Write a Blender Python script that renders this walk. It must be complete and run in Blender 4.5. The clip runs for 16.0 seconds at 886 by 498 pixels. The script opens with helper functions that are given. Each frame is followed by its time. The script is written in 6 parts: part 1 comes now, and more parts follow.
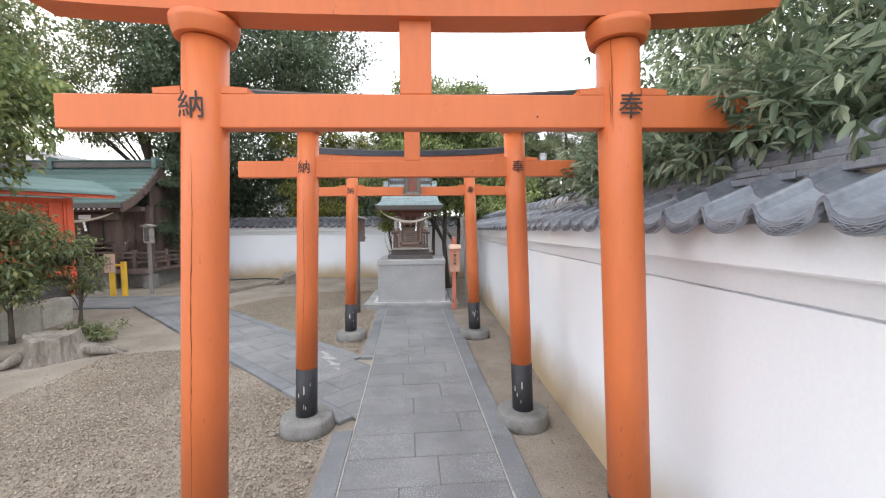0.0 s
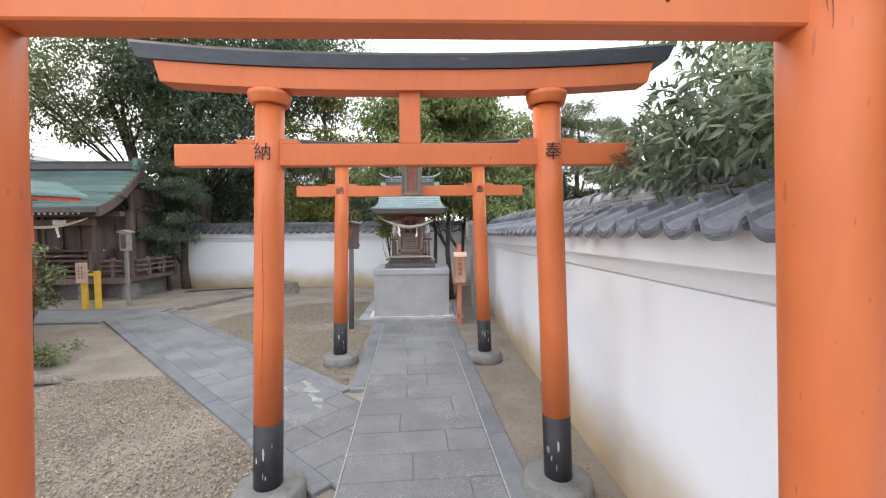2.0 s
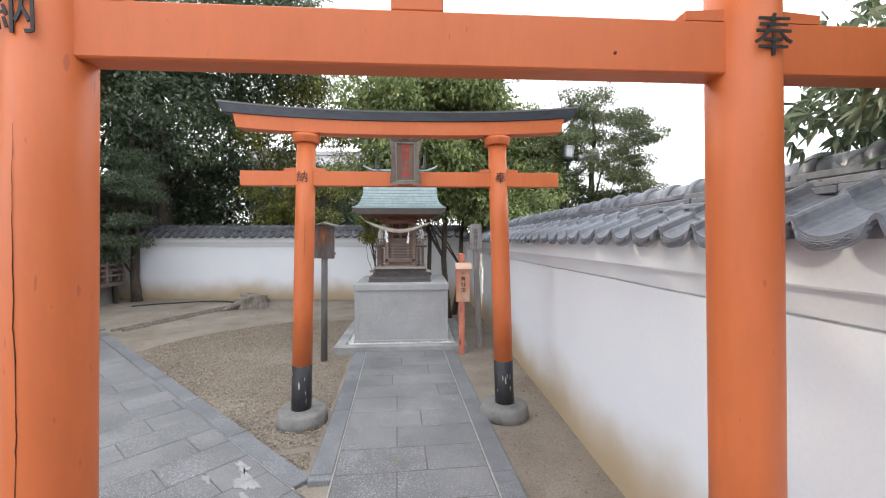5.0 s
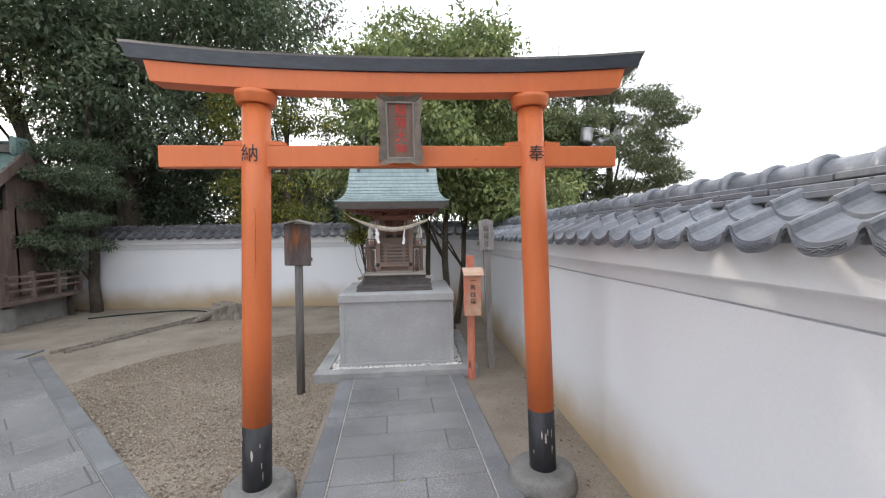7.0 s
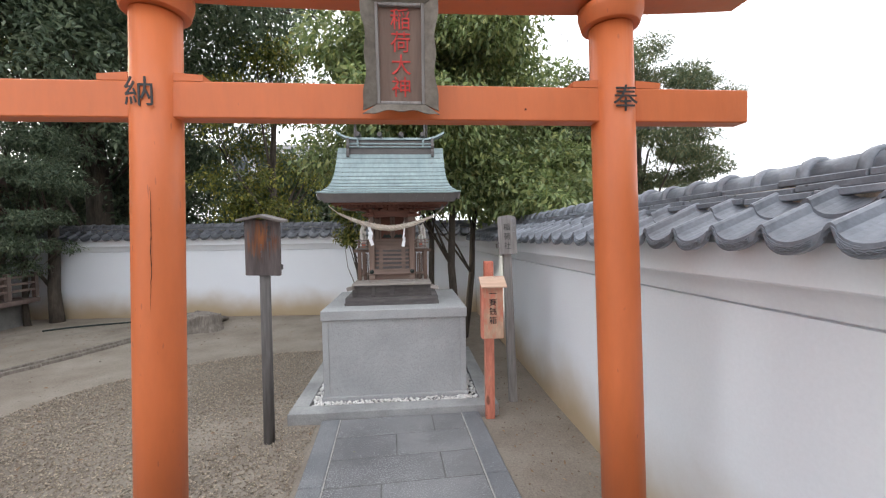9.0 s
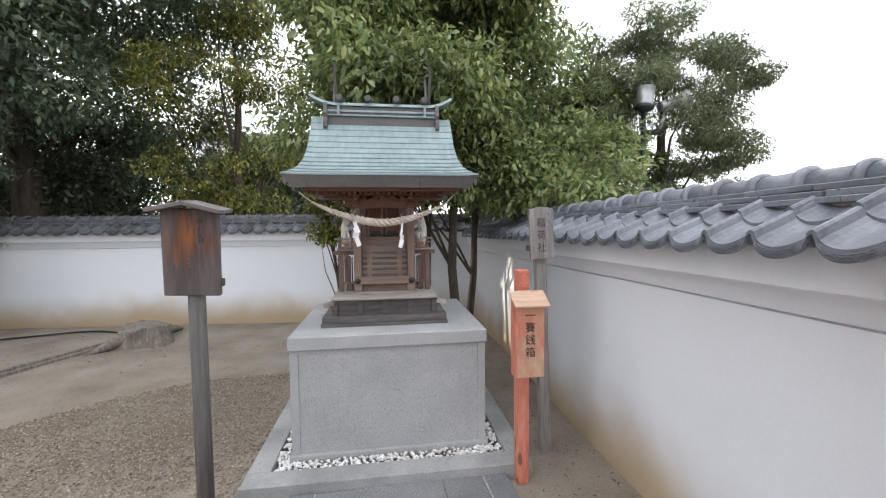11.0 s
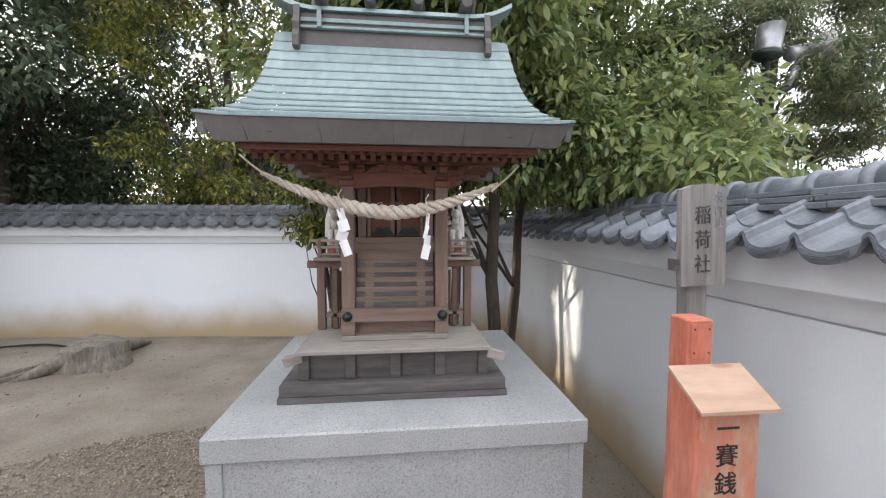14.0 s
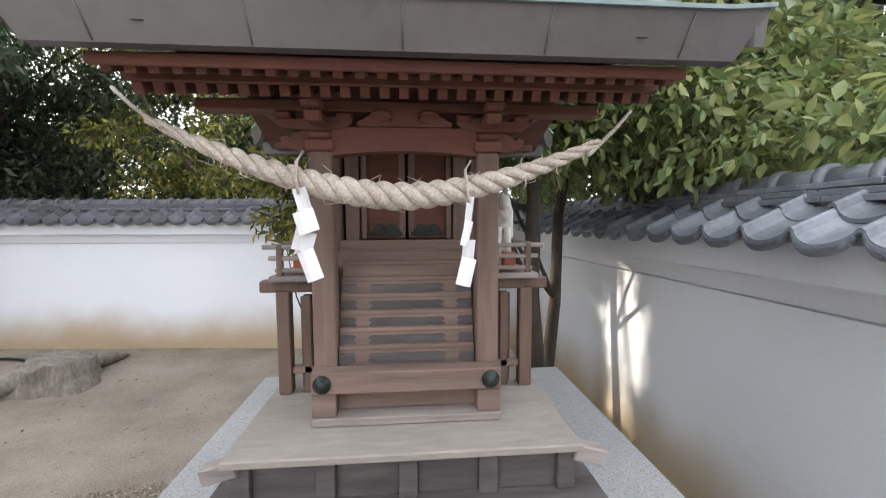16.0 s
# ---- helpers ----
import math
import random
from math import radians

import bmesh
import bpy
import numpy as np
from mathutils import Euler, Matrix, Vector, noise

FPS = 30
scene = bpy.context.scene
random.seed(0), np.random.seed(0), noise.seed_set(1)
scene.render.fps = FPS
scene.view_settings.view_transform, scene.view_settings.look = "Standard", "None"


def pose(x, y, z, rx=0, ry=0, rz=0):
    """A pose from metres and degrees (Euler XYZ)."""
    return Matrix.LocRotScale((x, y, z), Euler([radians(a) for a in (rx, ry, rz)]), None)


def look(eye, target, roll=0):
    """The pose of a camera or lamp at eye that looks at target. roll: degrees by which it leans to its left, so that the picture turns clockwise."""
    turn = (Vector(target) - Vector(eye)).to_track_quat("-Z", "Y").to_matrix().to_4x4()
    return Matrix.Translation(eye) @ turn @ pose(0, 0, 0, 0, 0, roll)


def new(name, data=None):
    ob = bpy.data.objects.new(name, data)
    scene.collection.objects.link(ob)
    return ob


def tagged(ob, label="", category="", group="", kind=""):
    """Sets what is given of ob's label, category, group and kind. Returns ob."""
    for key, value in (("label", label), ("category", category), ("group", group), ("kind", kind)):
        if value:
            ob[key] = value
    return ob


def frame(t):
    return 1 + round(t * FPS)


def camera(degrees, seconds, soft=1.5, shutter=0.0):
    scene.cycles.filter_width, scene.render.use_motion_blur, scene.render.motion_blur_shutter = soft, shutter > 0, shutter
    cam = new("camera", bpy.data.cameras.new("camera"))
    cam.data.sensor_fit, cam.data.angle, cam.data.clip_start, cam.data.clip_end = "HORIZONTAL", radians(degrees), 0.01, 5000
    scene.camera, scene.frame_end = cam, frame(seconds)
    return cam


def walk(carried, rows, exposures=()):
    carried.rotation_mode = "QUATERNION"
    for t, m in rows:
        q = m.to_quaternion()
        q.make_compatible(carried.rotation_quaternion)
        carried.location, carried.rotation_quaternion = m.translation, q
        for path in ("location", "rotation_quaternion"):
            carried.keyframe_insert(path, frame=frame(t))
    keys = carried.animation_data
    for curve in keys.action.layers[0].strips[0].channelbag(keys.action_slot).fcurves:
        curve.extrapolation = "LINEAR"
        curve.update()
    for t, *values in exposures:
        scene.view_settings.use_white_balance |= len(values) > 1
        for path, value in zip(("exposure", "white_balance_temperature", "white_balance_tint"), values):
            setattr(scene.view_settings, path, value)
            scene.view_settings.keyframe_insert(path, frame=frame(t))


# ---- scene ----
cam = camera(96.2, 16.0, soft=1.2)
PATH = [
    (0, (0.337, -0.309, 1.548), (0.413, 1.685, 1.421), -0.5),
    (0.5, (0.327, -0.125, 1.533), (0.406, 1.87, 1.421), -0.3),
    (1, (0.309, 0.066, 1.551), (0.393, 2.061, 1.435), -0.5),
    (1.5, (0.305, 0.27, 1.557), (0.388, 2.266, 1.444), -0.6),
    (2, (0.326, 0.47, 1.544), (0.396, 2.466, 1.444), -0.6),
    (2.5, (0.309, 0.714, 1.55), (0.385, 2.71, 1.454), -0.6),
    (3, (0.282, 0.926, 1.525), (0.368, 2.923, 1.449), -0.2),
    (3.5, (0.254, 1.162, 1.541), (0.356, 3.157, 1.46), -0.4),
    (4, (0.251, 1.364, 1.527), (0.362, 3.359, 1.458), -0.2),
    (6.5, (0.18, 2.562, 1.534), (0.345, 4.553, 1.458), -0.7),
    (7, (0.18, 2.806, 1.556), (0.345, 4.797, 1.467), -0.9),
    (7.5, (0.161, 3.055, 1.527), (0.332, 5.046, 1.452), -0.7),
    (8, (0.139, 3.276, 1.541), (0.32, 5.266, 1.457), -1.0),
    (8.5, (0.141, 3.508, 1.549), (0.319, 5.498, 1.458), -1.0),
    (9, (0.154, 3.732, 1.54), (0.326, 5.722, 1.456), -0.9),
    (11.5, (-0.009, 4.908, 1.561), (0.282, 6.883, 1.444), -0.5),
    (12, (0.0, 5.107, 1.538), (0.281, 7.084, 1.426), -0.2),
    (12.5, (-0.016, 5.332, 1.516), (0.27, 7.309, 1.41), -0.1),
    (13, (-0.015, 5.53, 1.529), (0.26, 7.508, 1.41), -0.1),
    (13.5, (0.007, 5.798, 1.524), (0.246, 7.78, 1.407), 0.1),
    (14, (0.012, 6.005, 1.553), (0.223, 7.989, 1.417), 0.1),
    (14.5, (0.003, 6.215, 1.538), (0.2, 8.201, 1.415), 0.0),
    (15, (-0.015, 6.387, 1.552), (0.185, 8.372, 1.411), -0.2),
    (15.5, (-0.016, 6.568, 1.557), (0.176, 8.552, 1.403), -0.4),
    (16, (-0.003, 6.742, 1.545), (0.162, 8.729, 1.388), -0.2),
]
walk(cam, [(t, look(eye, target, roll)) for t, eye, target, roll in PATH], [(0, 0.36), (4, 0.37), (7, 0.13), (12.5, 0.35), (14.5, 0.44), (16, 0.58)])

# ---- world, sun, exposure ----
world = bpy.data.worlds.new("world")
scene.world = world
world.use_nodes = True
wn = world.node_tree
wn.nodes.clear()
w_out = wn.nodes.new("ShaderNodeOutputWorld")
w_bg = wn.nodes.new("ShaderNodeBackground")
w_sky = wn.nodes.new("ShaderNodeTexSky")
w_sky.sky_type, w_sky.sun_disc = "NISHITA", False
SUN_EL, SUN_AZ = 24.0, 300.0          # degrees; azimuth clockwise from +y
w_sky.sun_elevation, w_sky.sun_rotation = radians(SUN_EL), radians(SUN_AZ)
w_sky.air_density, w_sky.dust_density = 1.0, 4.0
w_mix = wn.nodes.new("ShaderNodeMix")      # thin bright cloud over the blue
w_mix.data_type = "RGBA"
w_mix.inputs["Factor"].default_value = 0.82
w_mix.inputs["B"].default_value = (15.0, 15.3, 16.2, 1)
wn.links.new(w_sky.outputs[0], w_mix.inputs["A"])
wn.links.new(w_mix.outputs["Result"], w_bg.inputs["Color"])
w_bg.inputs["Strength"].default_value = 0.15
wn.links.new(w_bg.outputs[0], w_out.inputs[0])

sun_data = bpy.data.lights.new("sun", "SUN")
sun_data.energy, sun_data.angle, sun_data.color = 5.0, radians(0.6), (1.0, 0.9, 0.74)
sun = new("sun", sun_data)
az, el = radians(SUN_AZ), radians(SUN_EL)
SUN_WAY = Vector((math.sin(az) * math.cos(el), math.cos(az) * math.cos(el), math.sin(el)))
sun.matrix_world = look(SUN_WAY * 40, (0, 0, 0))


# ---- materials ----
def surf(name, a, b, scale=4.0, rough=0.7, bump=0.2, fine=60.0, metal=0.0, grain=None, speck=None, island=0.0, rand=0.0, streak=None, hair=0.35, frost=None, ground=False):
    """Two-colour patchy surface with fine relief. grain: stretch of the pattern; speck: (colour, scale, amount) of small dots;
    streak: (colour, amount) of larger worn patches; rand / island: how far pieces differ in lightness."""
    m = bpy.data.materials.new(name)
    m.use_nodes = True
    nt = m.node_tree
    n, link = nt.nodes, nt.links.new
    bsdf = n["Principled BSDF"]
    co = n.new("ShaderNodeTexCoord")
    mp = n.new("ShaderNodeMapping")
    mp.inputs["Scale"].default_value = grain or (1, 1, 1)
    link(n.new("ShaderNodeNewGeometry").outputs["Position"] if ground else co.outputs["Object"], mp.inputs["Vector"])

    def noisy(s, detail, rough_=0.6, src=mp.outputs[0]):
        t = n.new("ShaderNodeTexNoise")
        t.inputs["Scale"].default_value, t.inputs["Detail"].default_value, t.inputs["Roughness"].default_value = s, detail, rough_
        link(src, t.inputs["Vector"])
        return t.outputs["Fac"]

    def mix(fac, x, y, kind="MIX"):
        k = n.new("ShaderNodeMix")
        k.data_type, k.blend_type = "RGBA", kind
        for s, v in (("Factor", fac), ("A", x), ("B", y)):
            if hasattr(v, "links"):
                link(v, k.inputs[s])
            else:
                k.inputs[s].default_value = v if s == "Factor" else (*v, 1)
        return k.outputs["Result"]

    def ramp(src, lo, hi):
        r = n.new("ShaderNodeMapRange")
        r.inputs["From Min"].default_value, r.inputs["From Max"].default_value = lo, hi
        link(src, r.inputs["Value"])
        return r.outputs[0]

    big = ramp(noisy(scale, 5), 0.32, 0.68)
    col = mix(big, a, b)
    fin = noisy(fine, 3)
    k = n.new("ShaderNodeMapRange")
    k.inputs["From Min"].default_value, k.inputs["From Max"].default_value = 0.25, 0.75
    k.inputs["To Min"].default_value, k.inputs["To Max"].default_value = 1 - hair, 1 + hair
    link(fin, k.inputs["Value"])
    hsv = n.new("ShaderNodeHueSaturation")
    link(k.outputs[0], hsv.inputs["Value"])
    link(col, hsv.inputs["Color"])
    col = hsv.outputs[0]
    if streak:
        col = mix(ramp(noisy(streak[2] if len(streak) > 2 else scale * 0.6, 8, 0.7), 0.62 - streak[1], 0.72 - streak[1]), col, streak[0])
    if frost:
        lift = n.new("ShaderNodeMath")
        lift.operation = "MULTIPLY_ADD"
        lift.inputs[1].default_value = 0.55
        link(noisy(frost[2], 4, 0.65), lift.inputs[0])
        link(noisy(frost[1], 2, 0.6), lift.inputs[2])
        col = mix(ramp(lift.outputs[0], 0.80 - frost[3], 0.92 - frost[3]), col, frost[0])
    if speck:
        col = mix(ramp(noisy(speck[1], 1), 0.68 - speck[2], 0.72 - speck[2]), col, speck[0])
    if rand or island:
        if island:
            src = n.new("ShaderNodeNewGeometry").outputs["Random Per Island"]
        else:
            src = n.new("ShaderNodeObjectInfo").outputs["Random"]
        d = island or rand
        v = n.new("ShaderNodeMapRange")
        v.inputs["To Min"].default_value, v.inputs["To Max"].default_value = 1 - d, 1 + d
        link(src, v.inputs["Value"])
        h2 = n.new("ShaderNodeHueSaturation")
        link(v.outputs[0], h2.inputs["Value"])
        link(col, h2.inputs["Color"])
        col = h2.outputs[0]
    link(col, bsdf.inputs["Base Color"])
    bsdf.inputs["Metallic"].default_value = metal
    rr = n.new("ShaderNodeMapRange")
    rr.inputs["To Min"].default_value, rr.inputs["To Max"].default_value = max(rough - 0.12, 0.02), min(rough + 0.12, 1)
    link(fin, rr.inputs["Value"])
    link(rr.outputs[0], bsdf.inputs["Roughness"])
    if bump:
        bp = n.new("ShaderNodeBump")
        bp.inputs["Strength"].default_value, bp.inputs["Distance"].default_value = bump, 0.01
        link(fin, bp.inputs["Height"])
        link(bp.outputs[0], bsdf.inputs["Normal"])
    return m


M = {}
M["orange"] = surf("orange_lacquer", (0.545, 0.135, 0.039), (0.605, 0.159, 0.050), 2.2, 0.5, 0.06, 30, grain=(1, 1, 0.25), hair=0.06, streak=((0.50, 0.118, 0.036), -0.06, 6.0), speck=((0.44, 0.115, 0.045), 60, -0.05))
M["black"] = surf("black_paint", (0.012, 0.013, 0.017), (0.028, 0.029, 0.034), 5, 0.5, 0.15, 40, grain=(1, 1, 0.3), speck=((0.35, 0.33, 0.30), 16, -0.03))
M["kasagi"] = surf("dark_painted_beam", (0.020, 0.025, 0.036), (0.042, 0.050, 0.064), 3, 0.5, 0.15, 40, grain=(0.3, 1, 1), speck=((0.45, 0.45, 0.45), 7, -0.06))
M["ink"] = surf("black_ink", (0.012, 0.012, 0.013), (0.03, 0.03, 0.032), 20, 0.6, 0.0)
M["ink_soft"] = surf("weathered_ink", (0.045, 0.045, 0.046), (0.09, 0.088, 0.086), 30, 0.8, 0.0)
M["hall_wood"] = surf("dark_aged_timber", (0.085, 0.058, 0.050), (0.165, 0.120, 0.103), 4, 0.8, 0.2, 30, grain=(1, 1, 0.15), rand=0.15, hair=0.2)
M["ink_faded"] = surf("faded_ink", (0.22, 0.23, 0.25), (0.33, 0.33, 0.34), 20, 0.6, 0.0)
M["crack"] = surf("dark_crack", (0.05, 0.018, 0.010), (0.10, 0.035, 0.018), 20, 0.9, 0.0)
M["concrete"] = surf("footing_concrete", (0.17, 0.168, 0.16), (0.235, 0.23, 0.22), 6, 0.9, 0.3, 70, hair=0.15, streak=((0.125, 0.122, 0.115), 0.05))
M["granite"] = surf("grey_granite", (0.345, 0.355, 0.36), (0.44, 0.45, 0.452), 2.5, 0.75, 0.2, 160, hair=0.24, speck=((0.25, 0.255, 0.262), 150, 0.06), streak=((0.29, 0.298, 0.30), 0.0, 2.2))
M["slab"] = surf("paving_granite", (0.140, 0.142, 0.148), (0.222, 0.225, 0.232), 1.3, 0.72, 0.4, 120, hair=0.24, rand=0.07, frost=((0.34, 0.345, 0.35), 110, 1.5, -0.03), streak=((0.125, 0.125, 0.128), -0.02, 1.1), ground=True)
M["kerb"] = surf("kerb_granite", (0.135, 0.142, 0.155), (0.20, 0.207, 0.218), 2.0, 0.75, 0.35, 110, hair=0.25, rand=0.10, frost=((0.33, 0.34, 0.342), 150, 2.2, -0.06), streak=((0.10, 0.10, 0.10), -0.03, 1.5), ground=True)
M["joint_line"] = surf("pale_joint_mortar", (0.32, 0.315, 0.30), (0.42, 0.41, 0.39), 6, 0.95, 0.3)
M["joint"] = surf("joint_mortar", (0.10, 0.10, 0.10), (0.17, 0.168, 0.16), 6, 0.95, 0.3)
M["kerb_pale"] = surf("weathered_granite", (0.26, 0.265, 0.265), (0.40, 0.405, 0.40), 3.0, 0.8, 0.3, 110, hair=0.22, rand=0.1, streak=((0.165, 0.165, 0.155), -0.02, 4.0))
M["patch"] = surf("pale_mortar", (0.29, 0.295, 0.295), (0.40, 0.405, 0.40), 14, 0.9, 0.2, 60, hair=0.12)
M["chip"] = surf("bare_chipped_wood", (0.30, 0.27, 0.24), (0.48, 0.45, 0.42), 30, 0.85, 0.2, grain=(1, 1, 0.2))
M["gravel"] = surf("gravel_stone", (0.25, 0.205, 0.157), (0.41, 0.345, 0.27), 30, 0.9, 0.1, 200, island=0.42, hair=0.1)
M["white_pebble"] = surf("white_pebble", (0.75, 0.74, 0.71), (0.85, 0.84, 0.82), 9, 0.7, 0.05, island=0.15, hair=0.05)
M["tile"] = surf("smoked_roof_tile", (0.125, 0.139, 0.165), (0.225, 0.245, 0.28), 7, 0.36, 0.12, 60, rand=0.2, hair=0.16, streak=((0.33, 0.345, 0.37), -0.02, 16.0), speck=((0.07, 0.075, 0.085), 26, -0.04))
M["tile_back"] = surf("weathered_dark_tile", (0.075, 0.08, 0.092), (0.13, 0.135, 0.15), 5, 0.5, 0.12, 60, rand=0.25, hair=0.14)
M["mud"] = surf("bedding_clay", (0.34, 0.30, 0.24), (0.45, 0.40, 0.33), 9, 0.95, 0.4)
M["wood"] = surf("weathered_cedar", (0.135, 0.088, 0.068), (0.235, 0.166, 0.134), 4, 0.8, 0.3, 40, grain=(1, 1, 0.12), rand=0.10, hair=0.25)
M["wood_h"] = surf("weathered_cedar_level", (0.155, 0.108, 0.087), (0.275, 0.205, 0.172), 4, 0.8, 0.3, 40, grain=(0.12, 1, 1), rand=0.10, hair=0.25)
M["wood_red"] = surf("reddish_cedar", (0.105, 0.042, 0.028), (0.175, 0.070, 0.046), 4, 0.7, 0.25, 40, grain=(0.15, 1, 1), rand=0.12, hair=0.25)
M["wood_grey"] = surf("silvered_wood", (0.215, 0.19, 0.175), (0.36, 0.325, 0.30), 5, 0.85, 0.35, 45, grain=(0.10, 1, 1), rand=0.08, hair=0.28)
M["deck"] = surf("rubbed_silver_board", (0.27, 0.24, 0.215), (0.34, 0.31, 0.28), 4, 0.8, 0.25, 60, grain=(0.25, 1, 1), hair=0.14, streak=((0.235, 0.205, 0.18), -0.02, 5.0))
M["wood_dark"] = surf("blackened_wood", (0.07, 0.064, 0.065), (0.15, 0.137, 0.133), 6, 0.85, 0.35, 45, grain=(0.15, 1, 1), rand=0.12, hair=0.3, streak=((0.29, 0.265, 0.255), -0.005, 5.0))
M["post_grey"] = surf("grey_post_wood", (0.19, 0.175, 0.168), (0.31, 0.295, 0.285), 6, 0.85, 0.3, 50, grain=(1, 1, 0.08), hair=0.3)
M["copper"] = surf("verdigris_copper", (0.20, 0.268, 0.277), (0.28, 0.352, 0.357), 4.5, 0.5, 0.1, 30, rand=0.07, hair=0.16, streak=((0.17, 0.20, 0.21), 0.0, 9.0), grain=(1, 0.35, 0.35))
M["copper_dark"] = surf("brown_copper", (0.066, 0.060, 0.058), (0.108, 0.098, 0.094), 3.0, 0.45, 0.08, 30, hair=0.1, streak=((0.20, 0.33, 0.33), -0.07, 4.0))
M["copper_hall"] = surf("deep_verdigris", (0.10, 0.175, 0.168), (0.165, 0.25, 0.24), 3.0, 0.5, 0.1, 30, grain=(0.35, 1, 1), hair=0.14, rand=0.22, streak=((0.33, 0.44, 0.42), -0.035, 2.5))
M["plaque_wood"] = surf("dull_grey_wood", (0.12, 0.105, 0.085), (0.21, 0.185, 0.155), 8, 0.8, 0.3, 50, hair=0.25)
M["wood_roof"] = surf("rain_worn_boards", (0.10, 0.09, 0.085), (0.225, 0.205, 0.195), 6, 0.9, 0.6, 45, grain=(0.10, 1, 1), rand=0.1, hair=0.4, streak=((0.34, 0.32, 0.31), -0.02, 8.0))
M["notice_post"] = surf("dark_grey_post", (0.085, 0.078, 0.076), (0.165, 0.155, 0.15), 6, 0.85, 0.3, 50, grain=(1, 1, 0.08), hair=0.3)
M["rope"] = surf("straw_rope", (0.47, 0.41, 0.345), (0.62, 0.555, 0.475), 14, 0.9, 0.5, 160, hair=0.3)
M["paper"] = surf("white_paper", (0.80, 0.81, 0.84), (0.86, 0.87, 0.88), 6, 0.7, 0.0, hair=0.02)
M["porcelain"] = surf("white_glazed_clay", (0.58, 0.55, 0.50), (0.70, 0.67, 0.62), 8, 0.35, 0.05, hair=0.05)
M["iron"] = surf("dark_iron", (0.02, 0.028, 0.026), (0.045, 0.06, 0.055), 20, 0.45, 0.1, metal=0.6)
M["bark"] = surf("bark", (0.045, 0.036, 0.028), (0.10, 0.082, 0.066), 6, 0.95, 0.7, 40, grain=(1, 1, 0.2), hair=0.4)
M["litter"] = surf("dry_leaf_litter", (0.14, 0.085, 0.05), (0.26, 0.17, 0.10), 20, 0.8, 0.0, island=0.5)
M["stump"] = surf("weathered_stump", (0.14, 0.12, 0.10), (0.26, 0.23, 0.20), 9, 0.95, 0.7, 40, grain=(1, 1, 0.25), hair=0.4)
M["red_wall"] = surf("vermilion_boards", (0.62, 0.095, 0.035), (0.74, 0.13, 0.05), 3, 0.55, 0.1, 30, grain=(1, 1, 0.2), hair=0.1)
M["salmon_bare"] = surf("peeled_salmon_panel", (0.48, 0.30, 0.20), (0.56, 0.37, 0.26), 5, 0.75, 0.3, 45, grain=(1, 1, 0.3), hair=0.18, streak=((0.58, 0.20, 0.13), 0.13, 8.0), speck=((0.20, 0.07, 0.045), 14, -0.03))
M["salmon"] = surf("worn_salmon_paint", (0.55, 0.165, 0.105), (0.62, 0.25, 0.175), 5, 0.7, 0.35, 40, grain=(1, 1, 0.25), hair=0.22, streak=((0.50, 0.36, 0.24), 0.03, 9.0), speck=((0.22, 0.085, 0.055), 14, -0.005))
M["tan"] = surf("bare_tan_board", (0.50, 0.335, 0.24), (0.57, 0.405, 0.305), 6, 0.75, 0.2, 40, grain=(0.2, 1, 1), hair=0.14, speck=((0.33, 0.14, 0.09), 12, -0.03))
M["yellow"] = surf("yellow_paint", (0.66, 0.38, 0.02), (0.75, 0.47, 0.04), 6, 0.5, 0.05, hair=0.06)
M["stone"] = surf("old_wall_stone", (0.30, 0.28, 0.24), (0.44, 0.42, 0.37), 4, 0.9, 0.4, 40, hair=0.2, streak=((0.16, 0.15, 0.12), 0.0, 3.0))
M["metal"] = surf("grey_metal", (0.30, 0.30, 0.31), (0.42, 0.42, 0.43), 6, 0.35, 0.05, metal=0.7, hair=0.05)
M["facade"] = surf("pale_facade", (0.55, 0.56, 0.58), (0.66, 0.67, 0.69), 0.5, 0.8, 0.0, 5, hair=0.04)
M["pane"] = surf("dark_pane", (0.05, 0.06, 0.075), (0.09, 0.10, 0.12), 1.0, 0.15, 0.0)
M["red_ink"] = surf("red_lettering", (0.48, 0.028, 0.022), (0.60, 0.06, 0.05), 20, 0.6, 0.0)


